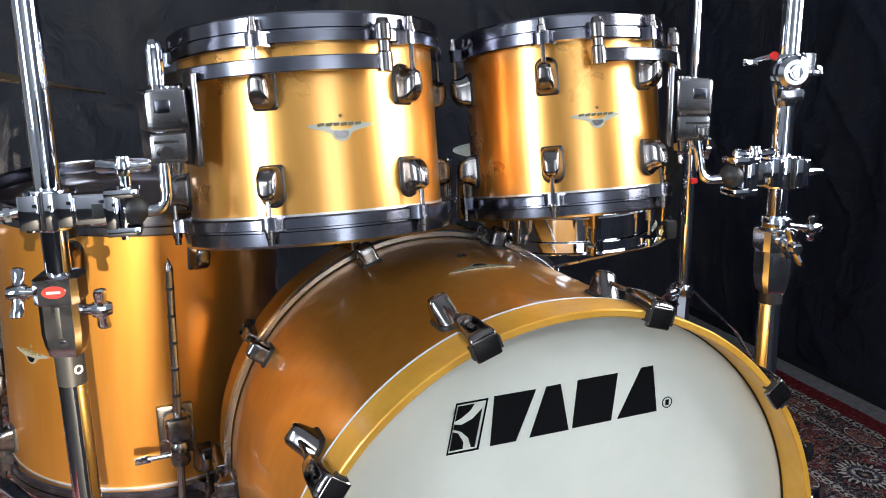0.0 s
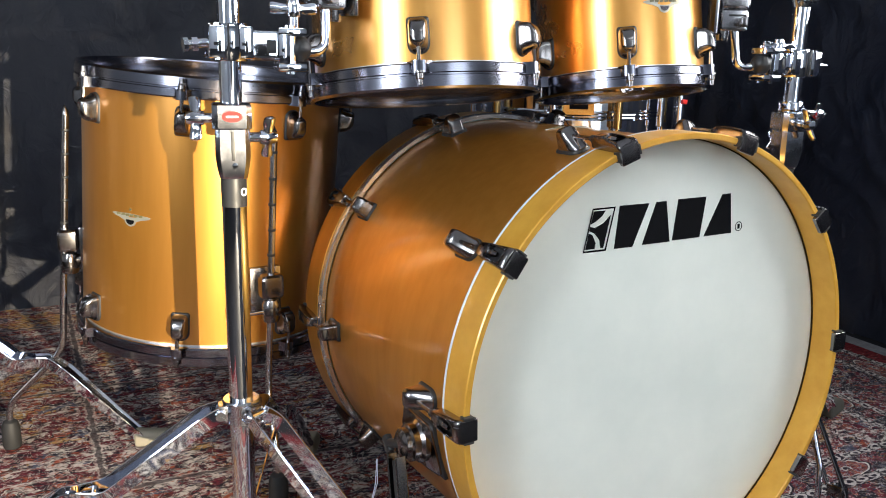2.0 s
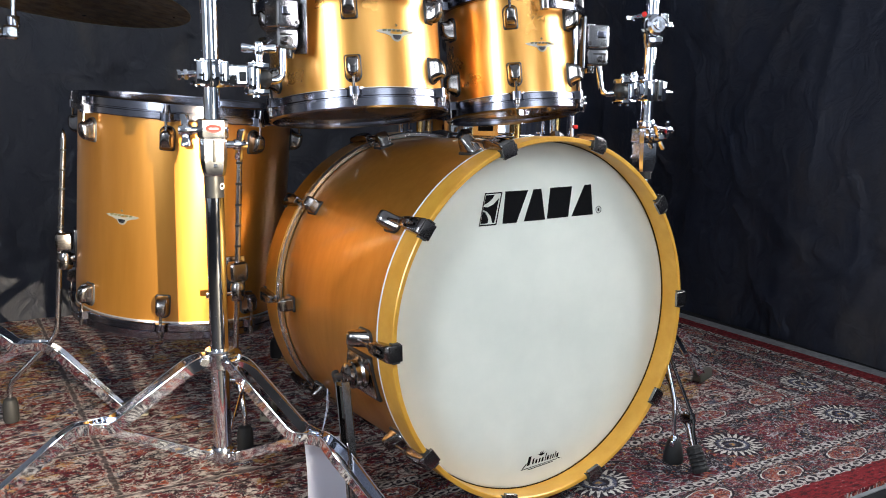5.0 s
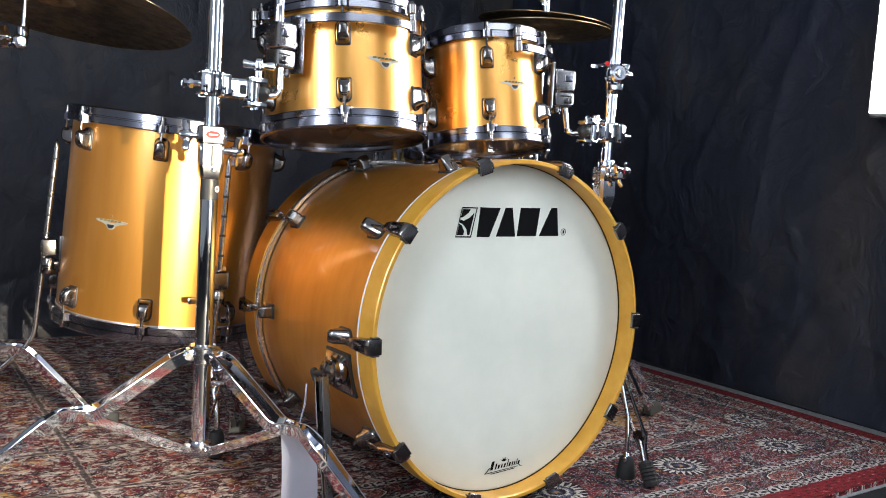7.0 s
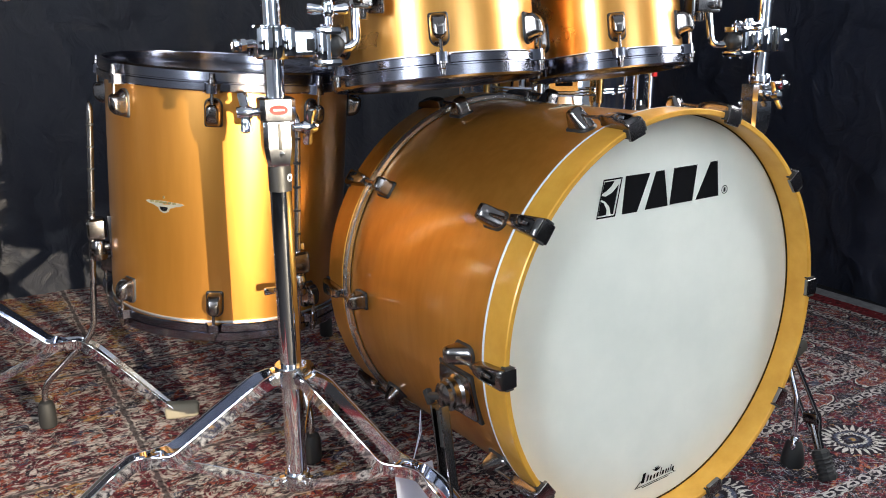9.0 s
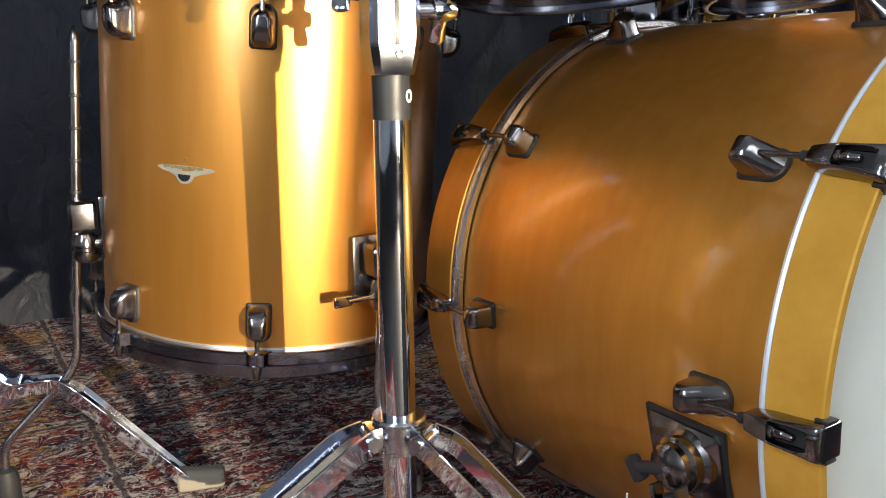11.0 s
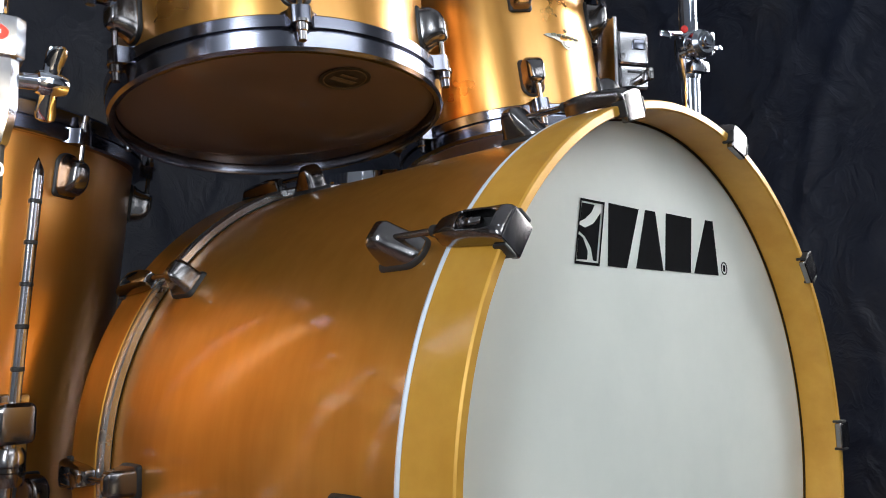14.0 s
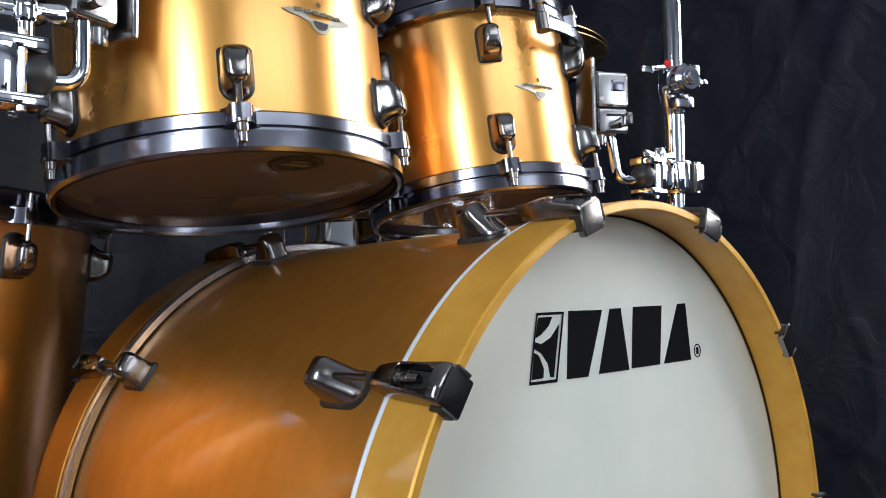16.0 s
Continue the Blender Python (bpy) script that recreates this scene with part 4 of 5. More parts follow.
for k in range(10):
    for front in (True, False):
        a = (16.8 if front else 16.7) + 36 * k
        spin = Matrix.Rotation(radians(a), 4, "Z")
        edge_h, lug_h = (0.0, 0.0980) if front else (0.4945, 0.395)
        # x along the hoop, y along the axis, z outwards
        frame_m = spin @ Matrix(((1, 0, 0, 0), (0, 0, -1, -HOOP_R), (0, 1, 0, edge_h), (0, 0, 0, 1)))
        if not front:
            frame_m = frame_m @ Matrix.Rotation(math.pi, 4, "Z")
        claw = place("claw", CLAW, bass, frame_m, "black nickel bass drum claw")
        for pad in PADS:
            place("claw_pad", pad, claw)
        place("claw_recess_shade", WELL, claw)
        place("rod_head", BOLT, claw)
        rod = place("tension_rod", T_ROD, claw, Matrix.Translation((0, 0.050, 0.0085)))
        place("rod_bead", T_BEAD, rod, Matrix.Translation((0, 0.0088, 0)) @ Matrix.Rotation(radians(90), 4, "X"))
        lug_m = spin @ Matrix(((1, 0, 0, 0), (0, 0, -1, -SHELL_R - 0.0015), (0, 1, 0, lug_h), (0, 0, 0, 1)))
        lug = place("lug", BASS_LUG, bass, lug_m if front else lug_m @ Matrix.Rotation(math.pi, 4, "Z"))
        place("gasket", BASS_GASKET, lug, Matrix.Translation((0, 0, -0.002)))


def spur(side, a, b, c):
    """A fold-out leg of the bass drum, built in world places and laid under the drum."""
    inv = BASS.inverted()
    s = side
    tilt = Matrix.Rotation(radians(14 * s), 3, "Y")
    base = Vector((0.0064 + s * 0.2830, 0.118, 0.240))
    plate = bmesh.new()
    rings = []
    for half_y, half_z, out in ((0.037, 0.035, 0.0), (0.037, 0.035, 0.005), (0.034, 0.032, 0.0075), (0.025, 0.023, 0.015), (0.023, 0.021, 0.0155)):
        rings.append([plate.verts.new((s * out, y * half_y, z * half_z)) for y, z in ((0.86, 1), (1, 0.86), (1, -0.86), (0.86, -1), (-0.86, -1), (-1, -0.86), (-1, 0.86), (-0.86, 1))])
    for low_ring, high_ring in zip(rings, rings[1:]):
        for k in range(8):
            plate.faces.new((low_ring[k], low_ring[(k + 1) % 8], high_ring[(k + 1) % 8], high_ring[k]))
    plate.faces.new(rings[0])
    plate.faces.new(rings[-1])
    plate.transform(inv @ Matrix.Translation(base) @ tilt.to_4x4())
    root = part("spur", plate, NICKEL, bass, "black nickel fold-out spur with a rubber foot")
    pad = box((0.007, 0.081, 0.077), base - Vector((s * 0.001, 0, 0)), 0.002, tilt)
    pad.transform(inv)
    part("gasket", pad, BLACK, root)
    hub = lathe([(0, 0), (0.026, 0), (0.026, 0.006), (0.0225, 0.010), (0.0225, 0.018), (0.019, 0.020), (0.0185, 0.026), (0.013, 0.030), (0, 0.031)], 28)
    hub.transform(inv @ Matrix.Translation(base + Vector((s * 0.010, -0.010, 0.005))) @ Matrix.Rotation(radians(90 * s), 4, "Y"))
    part("hinge", hub, NICKEL, root, "rounded black nickel hinge")
    knob = join(tube([base + Vector((s * 0.036, -0.008, 0.004)), base + Vector((s * 0.040, 0.016, -0.004))], 0.0055), box((0.010, 0.022, 0.013), base + Vector((s * 0.040, 0.019, -0.006)), 0.004, Matrix.Rotation(radians(50), 3, "X")))
    knob.transform(inv)
    part("wing_bolt", knob, BLACK, root)
    a, b, c = Vector(a), Vector(b), Vector(c)
    along_leg = (b - a).normalized()
    across = Vector((0, along_leg.z, -along_leg.y)).normalized()
    for d in (-0.0125, 0.0125):
        part("spur_rail", strip([inv @ p for p in (a + across * d, b + across * d, b.lerp(c, 0.30) + across * d * 0.45, c.lerp(b, 0.30) + across * d * 0.45)], 0.0040, 0.013 if s < 0 else 0.0075, up=(1, 0, 0)), NICKEL, root)
    if s < 0:
        part("spur_web", strip([inv @ (p - Vector((s * 0.006, 0, 0))) for p in (a.lerp(b, 0.08), b)], 0.025, 0.003, up=(1, 0, 0)), NICKEL, root)
    part("spur_rod", tube([inv @ a.lerp(b, 0.05), inv @ a.lerp(b, 0.42)], 0.0048, 12), BLACK, root)
    part("spur_tip_rod", tube([inv @ a.lerp(b, 0.9), inv @ c], 0.0046, 12), NICKEL, root)
    lock = box((0.015, 0.027, 0.018), a.lerp(b, 0.96), 0.003, Matrix.Rotation(radians(-12), 3, "X"))
    lock.transform(inv)
    part("spur_lock", lock, NICKEL, root)
    rib = [(0, -0.026), (0.0135, -0.026), (0.0155, -0.022)]
    for k in range(5):
        rib += [(0.0160, -0.019 + k * 0.007), (0.0138, -0.0165 + k * 0.007), (0.0138, -0.0140 + k * 0.007)]
    foot = lathe(rib + [(0.0150, 0.018), (0.011, 0.023), (0, 0.024)], 8)
    foot.transform(inv @ Matrix.Translation(c + Vector((0, 0, 0.008))) @ Matrix.Rotation(math.atan2(b.y - c.y, b.z - c.z) * -1, 4, "X"))
    part("rubber_foot", foot, RUBBER, root, "ribbed black rubber foot")


spur(-1, (-0.326, 0.095, 0.240), (-0.329, 0.062, 0.115), (-0.330, 0.036, 0.020))
spur(1, (0.330, 0.084, 0.236), (0.330, -0.012, 0.085), (0.318, -0.046, 0.020))
top_vent = lathe([(0, 0), (0.006, 0), (0.0065, 0.0015), (0.004, 0.003), (0, 0.003)], 16)
top_vent.transform(Matrix(((1, 0, 0, 0), (0, 0, -1, -SHELL_R), (0, 1, 0, 0.30), (0, 0, 0, 1))))
part("air_vent", top_vent, NICKEL, bass)
badge(bass, Matrix(((1, 0, 0, 0.0), (0, 0, -1, -SHELL_R - 0.0002), (0, -1, 0, 0.235), (0, 0, 0, 1))), SHELL_R, 0.085)

# ---- stands ----
def collar_bm(r, h, at):
    bm = lathe([(0, -h / 2), (r * 0.94, -h / 2), (r, -h / 2 + 0.002), (r, h / 2 - 0.002), (r * 0.94, h / 2), (0, h / 2)], 28)
    bm.transform(Matrix.Translation(at))
    return bm


def wing_bm(span, at, turn):
    """A cast wing nut: a hub with two swept, thickened blades."""
    hub = lathe([(0, -0.009), (0.0078, -0.009), (0.0092, -0.004), (0.0088, 0.004), (0.0064, 0.011), (0, 0.0118)], 20)
    for s in (1, -1):
        blade = bmesh.new()
        rings = []
        for x, low, high, thick, sweep_y in ((0.003, -0.0070, 0.0065, 0.0064, 0), (span * 0.16, -0.0060, 0.0060, 0.0054, 0.0008), (span * 0.30, -0.0062, 0.0068, 0.0046, 0.0018), (span * 0.42, -0.0064, 0.0082, 0.0046, 0.0030), (span * 0.5, -0.0050, 0.0076, 0.0040, 0.0036), (span * 0.53, -0.001, 0.0052, 0.0020, 0.0038)):
            mid, half = (low + high) / 2, (high - low) / 2
            rings.append([blade.verts.new((x, sweep_y + thick * math.cos(q), mid + half * math.sin(q))) for q in [2 * math.pi * k / 10 for k in range(10)]])
        for a, b in zip(rings, rings[1:]):
            for k in range(10):
                blade.faces.new((a[k], a[(k + 1) % 10], b[(k + 1) % 10], b[k]))
        blade.faces.new(rings[-1])
        blade.transform(Matrix.Rotation(0 if s > 0 else math.pi, 4, "Z"))
        join(hub, blade)
    hub.transform(Matrix.Translation(at) @ turn.to_4x4())
    return hub


def tripod(stand, x, y, z_collar, z_base, feet, foot_colour):
    """Three double-strip legs with braces from the lower hub. feet: where they stand on the rug."""
    hub = collar_bm(0.021, 0.030, (x, y, z_collar))
    join(hub, collar_bm(0.0235, 0.005, (x, y, z_collar + 0.014)))
    part("leg_collar", hub, CAST, stand, "polished chrome leg collar")
    part("brace_collar", collar_bm(0.0185, 0.026, (x, y, z_base)), CAST, stand)
    for fx, fy in feet:
        way = Vector((fx - x, fy - y, 0))
        d = way.normalized()
        n = Vector((-d.y, d.x, 0))
        start = Vector((x, y, z_collar)) + d * 0.026
        foot = Vector((fx, fy, 0.016))
        knee = start.lerp(foot, 0.44) + Vector((0, 0, 0.011))
        leg = bmesh.new()
        for s in (1, -1):
            pts = [start + n * s * 0.012, start.lerp(knee, 0.12) + n * s * 0.018 + Vector((0, 0, 0.004)), knee - d * 0.030 + n * s * 0.018, knee + d * 0.004 + n * s * 0.0075, knee + d * 0.022 + n * s * 0.0075, knee + d * 0.046 + n * s * 0.013 - Vector((0, 0, 0.03)) * (0.046 / max((foot - knee).length, 0.05)) * 3, foot - d * 0.02 + n * s * 0.008]
            strip(rounded(pts, 0.012, 3), 0.0026, 0.0205, leg)
        ob = part("leg", leg, CHROME, stand, "chrome double-strip tripod leg")
        ear = box((0.022, 0.022, 0.022), start - d * 0.008, 0.004, Matrix.Rotation(math.atan2(d.y, d.x), 3, "Z"))
        join(ear, tube([start - n * 0.0175, start + n * 0.0175], 0.0062, 12))
        part("leg_joint", ear, CAST, ob)
        low = Vector((x, y, z_base)) + d * 0.018
        lump = box((0.018, 0.014, 0.020), low, 0.004, Matrix.Rotation(math.atan2(d.y, d.x), 3, "Z"))
        join(lump, tube([low - n * 0.010, low + n * 0.010], 0.0045, 10))
        part("brace_joint", lump, CAST, ob)
        rivet = tube([knee - d * 0.016 - n * 0.018, knee - d * 0.016 + n * 0.018], 0.0045, 12)
        part("rivet", rivet, CHROME, ob)
        shoe = box((0.062, 0.028, 0.030), (0, 0, 0), 0.008, None, segments=3)
        for v in shoe.verts:
            v.co.y *= 1.0 - 0.25 * max(v.co.z / 0.015, 0)
            v.co.z *= 1.0 - 0.22 * max(v.co.x / 0.031, 0)
        shoe.transform(Matrix.Translation(foot) @ Matrix.Rotation(math.atan2(d.y, d.x), 4, "Z"))
        part("rubber_foot", shoe, foot_colour, ob, "worn rubber foot")
        brace = strip([Vector((x, y, z_base)) + d * 0.016, Vector((x, y, z_base)) + d * 0.03, knee - d * 0.014 - Vector((0, 0, 0.004))], 0.0026, 0.0150)
        part("brace", brace, CHROME, stand)


def tube_part(stand, x, y, z0, z1, r, mat=CHROME, name="tube", label=""):
    bm = lathe([(0, z0), (r, z0), (r, z0 + 0.002), (r, (z0 + z1) / 2), (r, z1 - 0.001), (r * 0.9, z1), (0, z1)], 32)
    bm.transform(Matrix.Translation((x, y, 0)))
    return part(name, bm, mat, stand, label)


def height_joint(stand, x, y, z, face):
    """The cast height joint between two tubes, with a red oval badge and two wing bolts."""
    turn = Matrix.Rotation(radians(face), 3, "Z")
    base = Matrix.Translation((x, y, z)) @ turn.to_4x4()
    body = bmesh.new()
    loops = []
    for h, half in ((0.0275, 0.0195), (0.0255, 0.0222), (0.0, 0.0226), (-0.0012, 0.0222), (-0.0025, 0.0196), (-0.034, 0.0200), (-0.046, 0.0185), (-0.0585, 0.0160), (-0.0600, 0.0150)):
        c = half * 0.72
        loops.append([body.verts.new((px, py, h)) for px, py in ((half, -c), (half, c), (c, half), (-c, half), (-half, c), (-half, -c), (-c, -half), (c, -half))])
    for a, b in zip(loops, loops[1:]):
        for k in range(8):
            body.faces.new((a[k], a[(k + 1) % 8], b[(k + 1) % 8], b[k]))
    body.faces.new(loops[0])
    body.faces.new(loops[-1])
    bmesh.ops.recalc_face_normals(body, faces=body.faces[:])
    root = part("height_joint", body, CAST, stand, "cast chrome height joint", base)
    # A solid black strip paints the shade inside the slot.
    part("joint_gap_shade", box((0.0042, 0.004, 0.034), (0, -0.0185, -0.021), 0.0006), BLACK, root)
    for h in (-0.044,):
        part("joint_screw", lathe([(0, 0), (0.0038, 0), (0.0034, 0.002), (0, 0.0022)], 12), CHROME, root, "", Matrix.Translation((0.002, -0.0180, h)) @ Matrix.Rotation(radians(90), 4, "X"))
    oval = lathe([(0, 0), (1, 0), (1, 0.0016), (0, 0.0016)], 28)
    oval.transform(Matrix.Translation((0, -0.0224, 0.013)) @ Matrix.Rotation(radians(90), 4, "X") @ Matrix.Diagonal((0.0115, 0.0062, 1, 1)))
    oval_ob = part("oval_badge", oval, RED, root, "small red oval badge")
    bar = box((0.0135, 0.0006, 0.0022), (0, -0.0243, 0.013), 0)
    part("badge_lettering", bar, WHITE, oval_ob)
    for s, h, tilt in ((-1, 0.010, 0), (1, -0.012, 12)):
        bolt = tube([(s * 0.018, -0.004, h), (s * 0.034, -0.006, h)], 0.0058)
        part("bolt", bolt, CHROME, root)
        wing = wing_bm(0.050, (s * 0.040, -0.006, h), Matrix.Rotation(radians(tilt), 3, "Z") @ Matrix.Rotation(radians(90 * s), 3, "Y") @ Matrix.Rotation(radians(15), 3, "Z"))
        part("wing_nut", wing, CHROME, root)
    return root


STAND_GROUP = "chrome stands of the drum kit"

# stand that carries the larger rack tom
AX, AY = -0.460, 0.272
stand_a = thing("tom_stand", Matrix(), "chrome tripod tom stand on the rug beside the bass drum", "drum stand", STAND_GROUP)
tube_part(stand_a, AX, AY, 0.075, 0.520, 0.0145)
tube_part(stand_a, AX, AY, 0.490, 1.16, 0.0128, name="upper_tube")
tube_part(stand_a, AX, AY, 0.512, 0.548, 0.0150, BLACK, "sleeve", "black plastic sleeve")
part("sleeve_mark", lathe([(0.0030, 0), (0.0050, 0), (0.0050, 0.0006), (0.0030, 0.0006)], 16, True), WHITE, stand_a, "small white ring mark", Matrix.Translation((AX + 0.0085, AY - 0.0124, 0.530)) @ Matrix.Rotation(radians(34), 4, "Z") @ Matrix.Rotation(radians(90), 4, "X"))
height_joint(stand_a, AX, AY, 0.606, -12)
tripod(stand_a, AX, AY, 0.250, 0.088, ((-0.865, 0.345), (-0.275, -0.085), (-0.262, 0.600)), BEIGE)


def tom_arm(stand, x, y, z, ball, rod, wing_at, stub):
    """The hinged clamp on a stand's tube, its ball holder, wing bolt and the bent rod to a rack tom."""
    post, ball = Vector((x, y, z)), Vector(ball)
    way = (ball - post).normalized()
    flat = Vector((way.x, way.y, 0)).normalized()
    side = Vector((-flat.y, flat.x, 0))
    turn = Matrix.Rotation(math.atan2(way.y, way.x), 3, "Z")
    jaw = lathe([(0.0132, -0.021), (0.0205, -0.021), (0.0220, -0.018), (0.0220, 0.018), (0.0205, 0.021), (0.0132, 0.021)], 28, True)
    jaw.transform(Matrix.Translation(post))
    join(jaw, box((0.020, 0.052, 0.036), post - flat * 0.016, 0.003, turn), box((0.018, 0.040, 0.036), post + flat * 0.016, 0.003, turn))
    root = part("tube_clamp", jaw, CHROME, stand, "hinged chrome clamp round the tube")
    for s in (-1, 1):
        # Black slivers draw the shaded split between the jaws.
        part("clamp_gap_shade", box((0.0022, 0.004, 0.040), post - flat * 0.004 + side * s * 0.0240, 0.0005, turn), BLACK, root)
        part("hinge_bolt", tube([post - flat * 0.016 + side * s * 0.021 - Vector((0, 0, 0.0195)), post - flat * 0.016 + side * s * 0.021 + Vector((0, 0, 0.0205))], 0.0045, 10), CHROME, root)
    reach = (ball - post).length
    arm = box((reach * 0.92, 0.024, 0.034), post.lerp(ball, 0.5), 0.007, turn, segments=3)
    part("clamp_arm", arm, CHROME, root)
    # A black block stands for the shaded opening through the arm.
    part("arm_window_shade", box((0.012, 0.0255, 0.016), post.lerp(ball, 0.66), 0.002, turn), BLACK, root)
    hold = box((0.014, 0.034, 0.040), ball - flat * 0.010, 0.004, turn)
    join(hold, box((0.034, 0.034, 0.010), ball + Vector((0, 0, 0.019)), 0.003, turn), box((0.034, 0.034, 0.010), ball - Vector((0, 0, 0.021)), 0.003, turn))
    part("ball_holder", hold, CHROME, root)
    for s in (-1, 1):
        part("holder_bolt", tube([ball + side * s * 0.012 - Vector((0, 0, 0.029)), ball + side * s * 0.012 + Vector((0, 0, 0.027))], 0.0038, 10), CHROME, root)
    shell = lathe([(0, -0.016), (0.009, -0.0135), (0.015, -0.006), (0.016, 0), (0.015, 0.006), (0.009, 0.0135), (0, 0.016)], 24)
    shell.transform(Matrix.Translation(ball + flat * 0.010))
    part("ball", shell, BLACK, root)
    part("bolt", tube([Vector(wing_at) - Vector((0, 0, 0.045)), wing_at], 0.0062), CHROME, root)
    part("wing_nut", wing_bm(0.052, wing_at, turn @ Matrix.Rotation(radians(-15), 3, "Z")), CHROME, root)
    stub = Vector(stub)
    part("stub_bolt", join(tube([post - flat * 0.018, stub], 0.0052), tube([stub.lerp(post, 0.30), stub.lerp(post, 0.18)], 0.0085, 6), tube([stub.lerp(post, 0.10), stub], 0.0080, 10)), CHROME, root)
    part("bent_rod", tube(rounded(rod, 0.016), 0.0063, 16), CHROME, root, "bent chrome tom rod")
    return root


tom_arm(stand_a, AX, AY, 0.702, (-0.390, 0.266, 0.696), [(-0.385, 0.267, 0.692), (-0.347, 0.262, 0.694), (-0.346, 0.268, 0.80), (-0.346, 0.280, 0.828)], (-0.386, 0.264, 0.741), (-0.512, 0.270, 0.698))
part("memory_tip", lathe([(0, 0), (0.009, 0), (0.009, 0.036), (0.005, 0.046), (0, 0.046)], 20), CHROME, stand_a, "", pose(-0.346, 0.280, 0.822))

# stand that carries the smaller rack tom
CX, CY = 0.408, 0.216
stand_c = thing("tom_stand", Matrix(), "chrome tripod tom stand behind the bass drum", "drum stand", STAND_GROUP)
tube_part(stand_c, CX, CY, 0.075, 0.545, 0.0145)
tube_part(stand_c, CX, CY, 0.50, 0.83, 0.0128, name="middle_tube")
tube_part(stand_c, CX, CY, 0.515, 0.550, 0.0150, BLACK, "sleeve", "black plastic sleeve")
part("sleeve_mark", lathe([(0.0030, 0), (0.0050, 0), (0.0050, 0.0006), (0.0030, 0.0006)], 16, True), WHITE, stand_c, "small white ring mark", Matrix.Translation((CX + 0.0085, CY - 0.0124, 0.532)) @ Matrix.Rotation(radians(34), 4, "Z") @ Matrix.Rotation(radians(90), 4, "X"))
height_joint(stand_c, CX, CY, 0.590, 75)
tripod(stand_c, CX, CY, 0.250, 0.088, ((0.745, 0.315), (0.33, 0.56)), OLIVE)
front_leg = part("leg", tube([(0.3200, 0.0120, 0.040), (0.3185, 0.0165, 0.120), (0.330, 0.070, 0.235), (CX - 0.016, CY - 0.020, 0.262)], 0.0048, 12), CHROME, stand_c, "thin chrome front leg")
weight = lathe([(0, -0.004), (0.0185, -0.004), (0.0195, 0.002), (0.0165, 0.022), (0.0130, 0.036), (0.0070, 0.042), (0, 0.043)], 24)
weight.transform(Matrix.Translation((0.3200, 0.0120, 0.004)))
part("rubber_foot", weight, RUBBER, front_leg, "black cone-shaped rubber foot")
part("foot_wing", wing_bm(0.040, (0.3200, 0.0120, 0.040), Matrix.Rotation(radians(20), 3, "Z")), CHROME, front_leg)
tom_arm(stand_c, CX, CY, 0.692, (0.350, 0.222, 0.690), [(0.352, 0.222, 0.688), (0.305, 0.238, 0.683), (0.296, 0.242, 0.742), (0.290, 0.244, 0.80)], (0.364, 0.214, 0.716), (0.446, 0.212, 0.690))
spike = lathe([(0, 0), (0.005, 0), (0.0065, 0.012), (0.0045, 0.03), (0, 0.046)], 14)
spike.transform(Matrix.Translation((0.440, 0.212, 0.689)) @ Matrix.Rotation(radians(90), 4, "Y"))
part("wing_bolt", spike, CHROME, stand_c)
part("clamp_memory", collar_bm(0.019, 0.022, (CX, CY, 0.622)), CHROME, stand_c)
part("clamp_bolt", join(tube([(CX + 0.012, CY - 0.004, 0.620), (CX + 0.062, CY - 0.012, 0.612)], 0.0045), wing_bm(0.036, (CX + 0.050, CY - 0.01, 0.614), Matrix.Rotation(radians(80), 3, "Y"))), CHROME, stand_c)
tilter = lathe([(0, -0.045), (0.012, -0.045), (0.0165, -0.030), (0.0200, -0.008), (0.0200, 0.016), (0.016, 0.022), (0, 0.022)], 28)
gear = lathe([(0, -0.018), (0.017, -0.018), (0.0205, -0.015), (0.0205, -0.004), (0.018, -0.003), (0.018, 0.003), (0.0205, 0.004), (0.0205, 0.013), (0.015, 0.018), (0.010, 0.018), (0.009, 0.022), (0, 0.022)], 28)
gear.transform(Matrix.Translation((-0.004, -0.020, 0.0)) @ Matrix.Rotation(radians(90), 4, "X"))
join(tilter, gear, box((0.030, 0.018, 0.016), (0.0, -0.014, -0.028), 0.004), box((0.014, 0.012, 0.030), (0.018, -0.018, 0.008), 0.003))
tilt_ob = part("tilter", tilter, CAST, stand_c, "cast chrome boom tilter", pose(CX, CY, 0.818, 0, 0, -20))
part("oval_badge", join(lathe([(0, 0), (0.0052, 0), (0.0052, 0.002), (0, 0.002)], 20)), RED, tilt_ob, "small red oval badge", pose(-0.026, -0.020, 0.020, 90, 0, -10))
part("tilter_bolt", join(tube([(-0.020, -0.006, 0.020), (-0.046, -0.012, 0.014)], 0.0038), box((0.018, 0.005, 0.009), (-0.052, -0.012, 0.012), 0.002)), CHROME, tilt_ob)
part("tilter_wing", wing_bm(0.036, (0.024, -0.012, 0.002), Matrix.Rotation(radians(90), 3, "Y") @ Matrix.Rotation(radians(90), 3, "Z")), CHROME, tilt_ob)
part("tilter_screw", lathe([(0, 0), (0.0075, 0), (0.0065, 0.003), (0, 0.0035)], 6), CHROME, tilt_ob, "", Matrix.Translation((-0.004, -0.041, 0.0)) @ Matrix.Rotation(radians(90), 4, "X"))
part("boom", tube([(CX, CY, 0.80), (CX + 0.016, CY + 0.010, 1.35)], 0.0128, 28), CHROME, stand_c, "long straight chrome boom tube")

# cymbal stand behind the floor tom
BX, BY = -0.846, 0.865
stand_b = thing("cymbal_stand", Matrix(), "chrome tripod cymbal stand with a boom, behind the floor tom", "drum stand", STAND_GROUP)
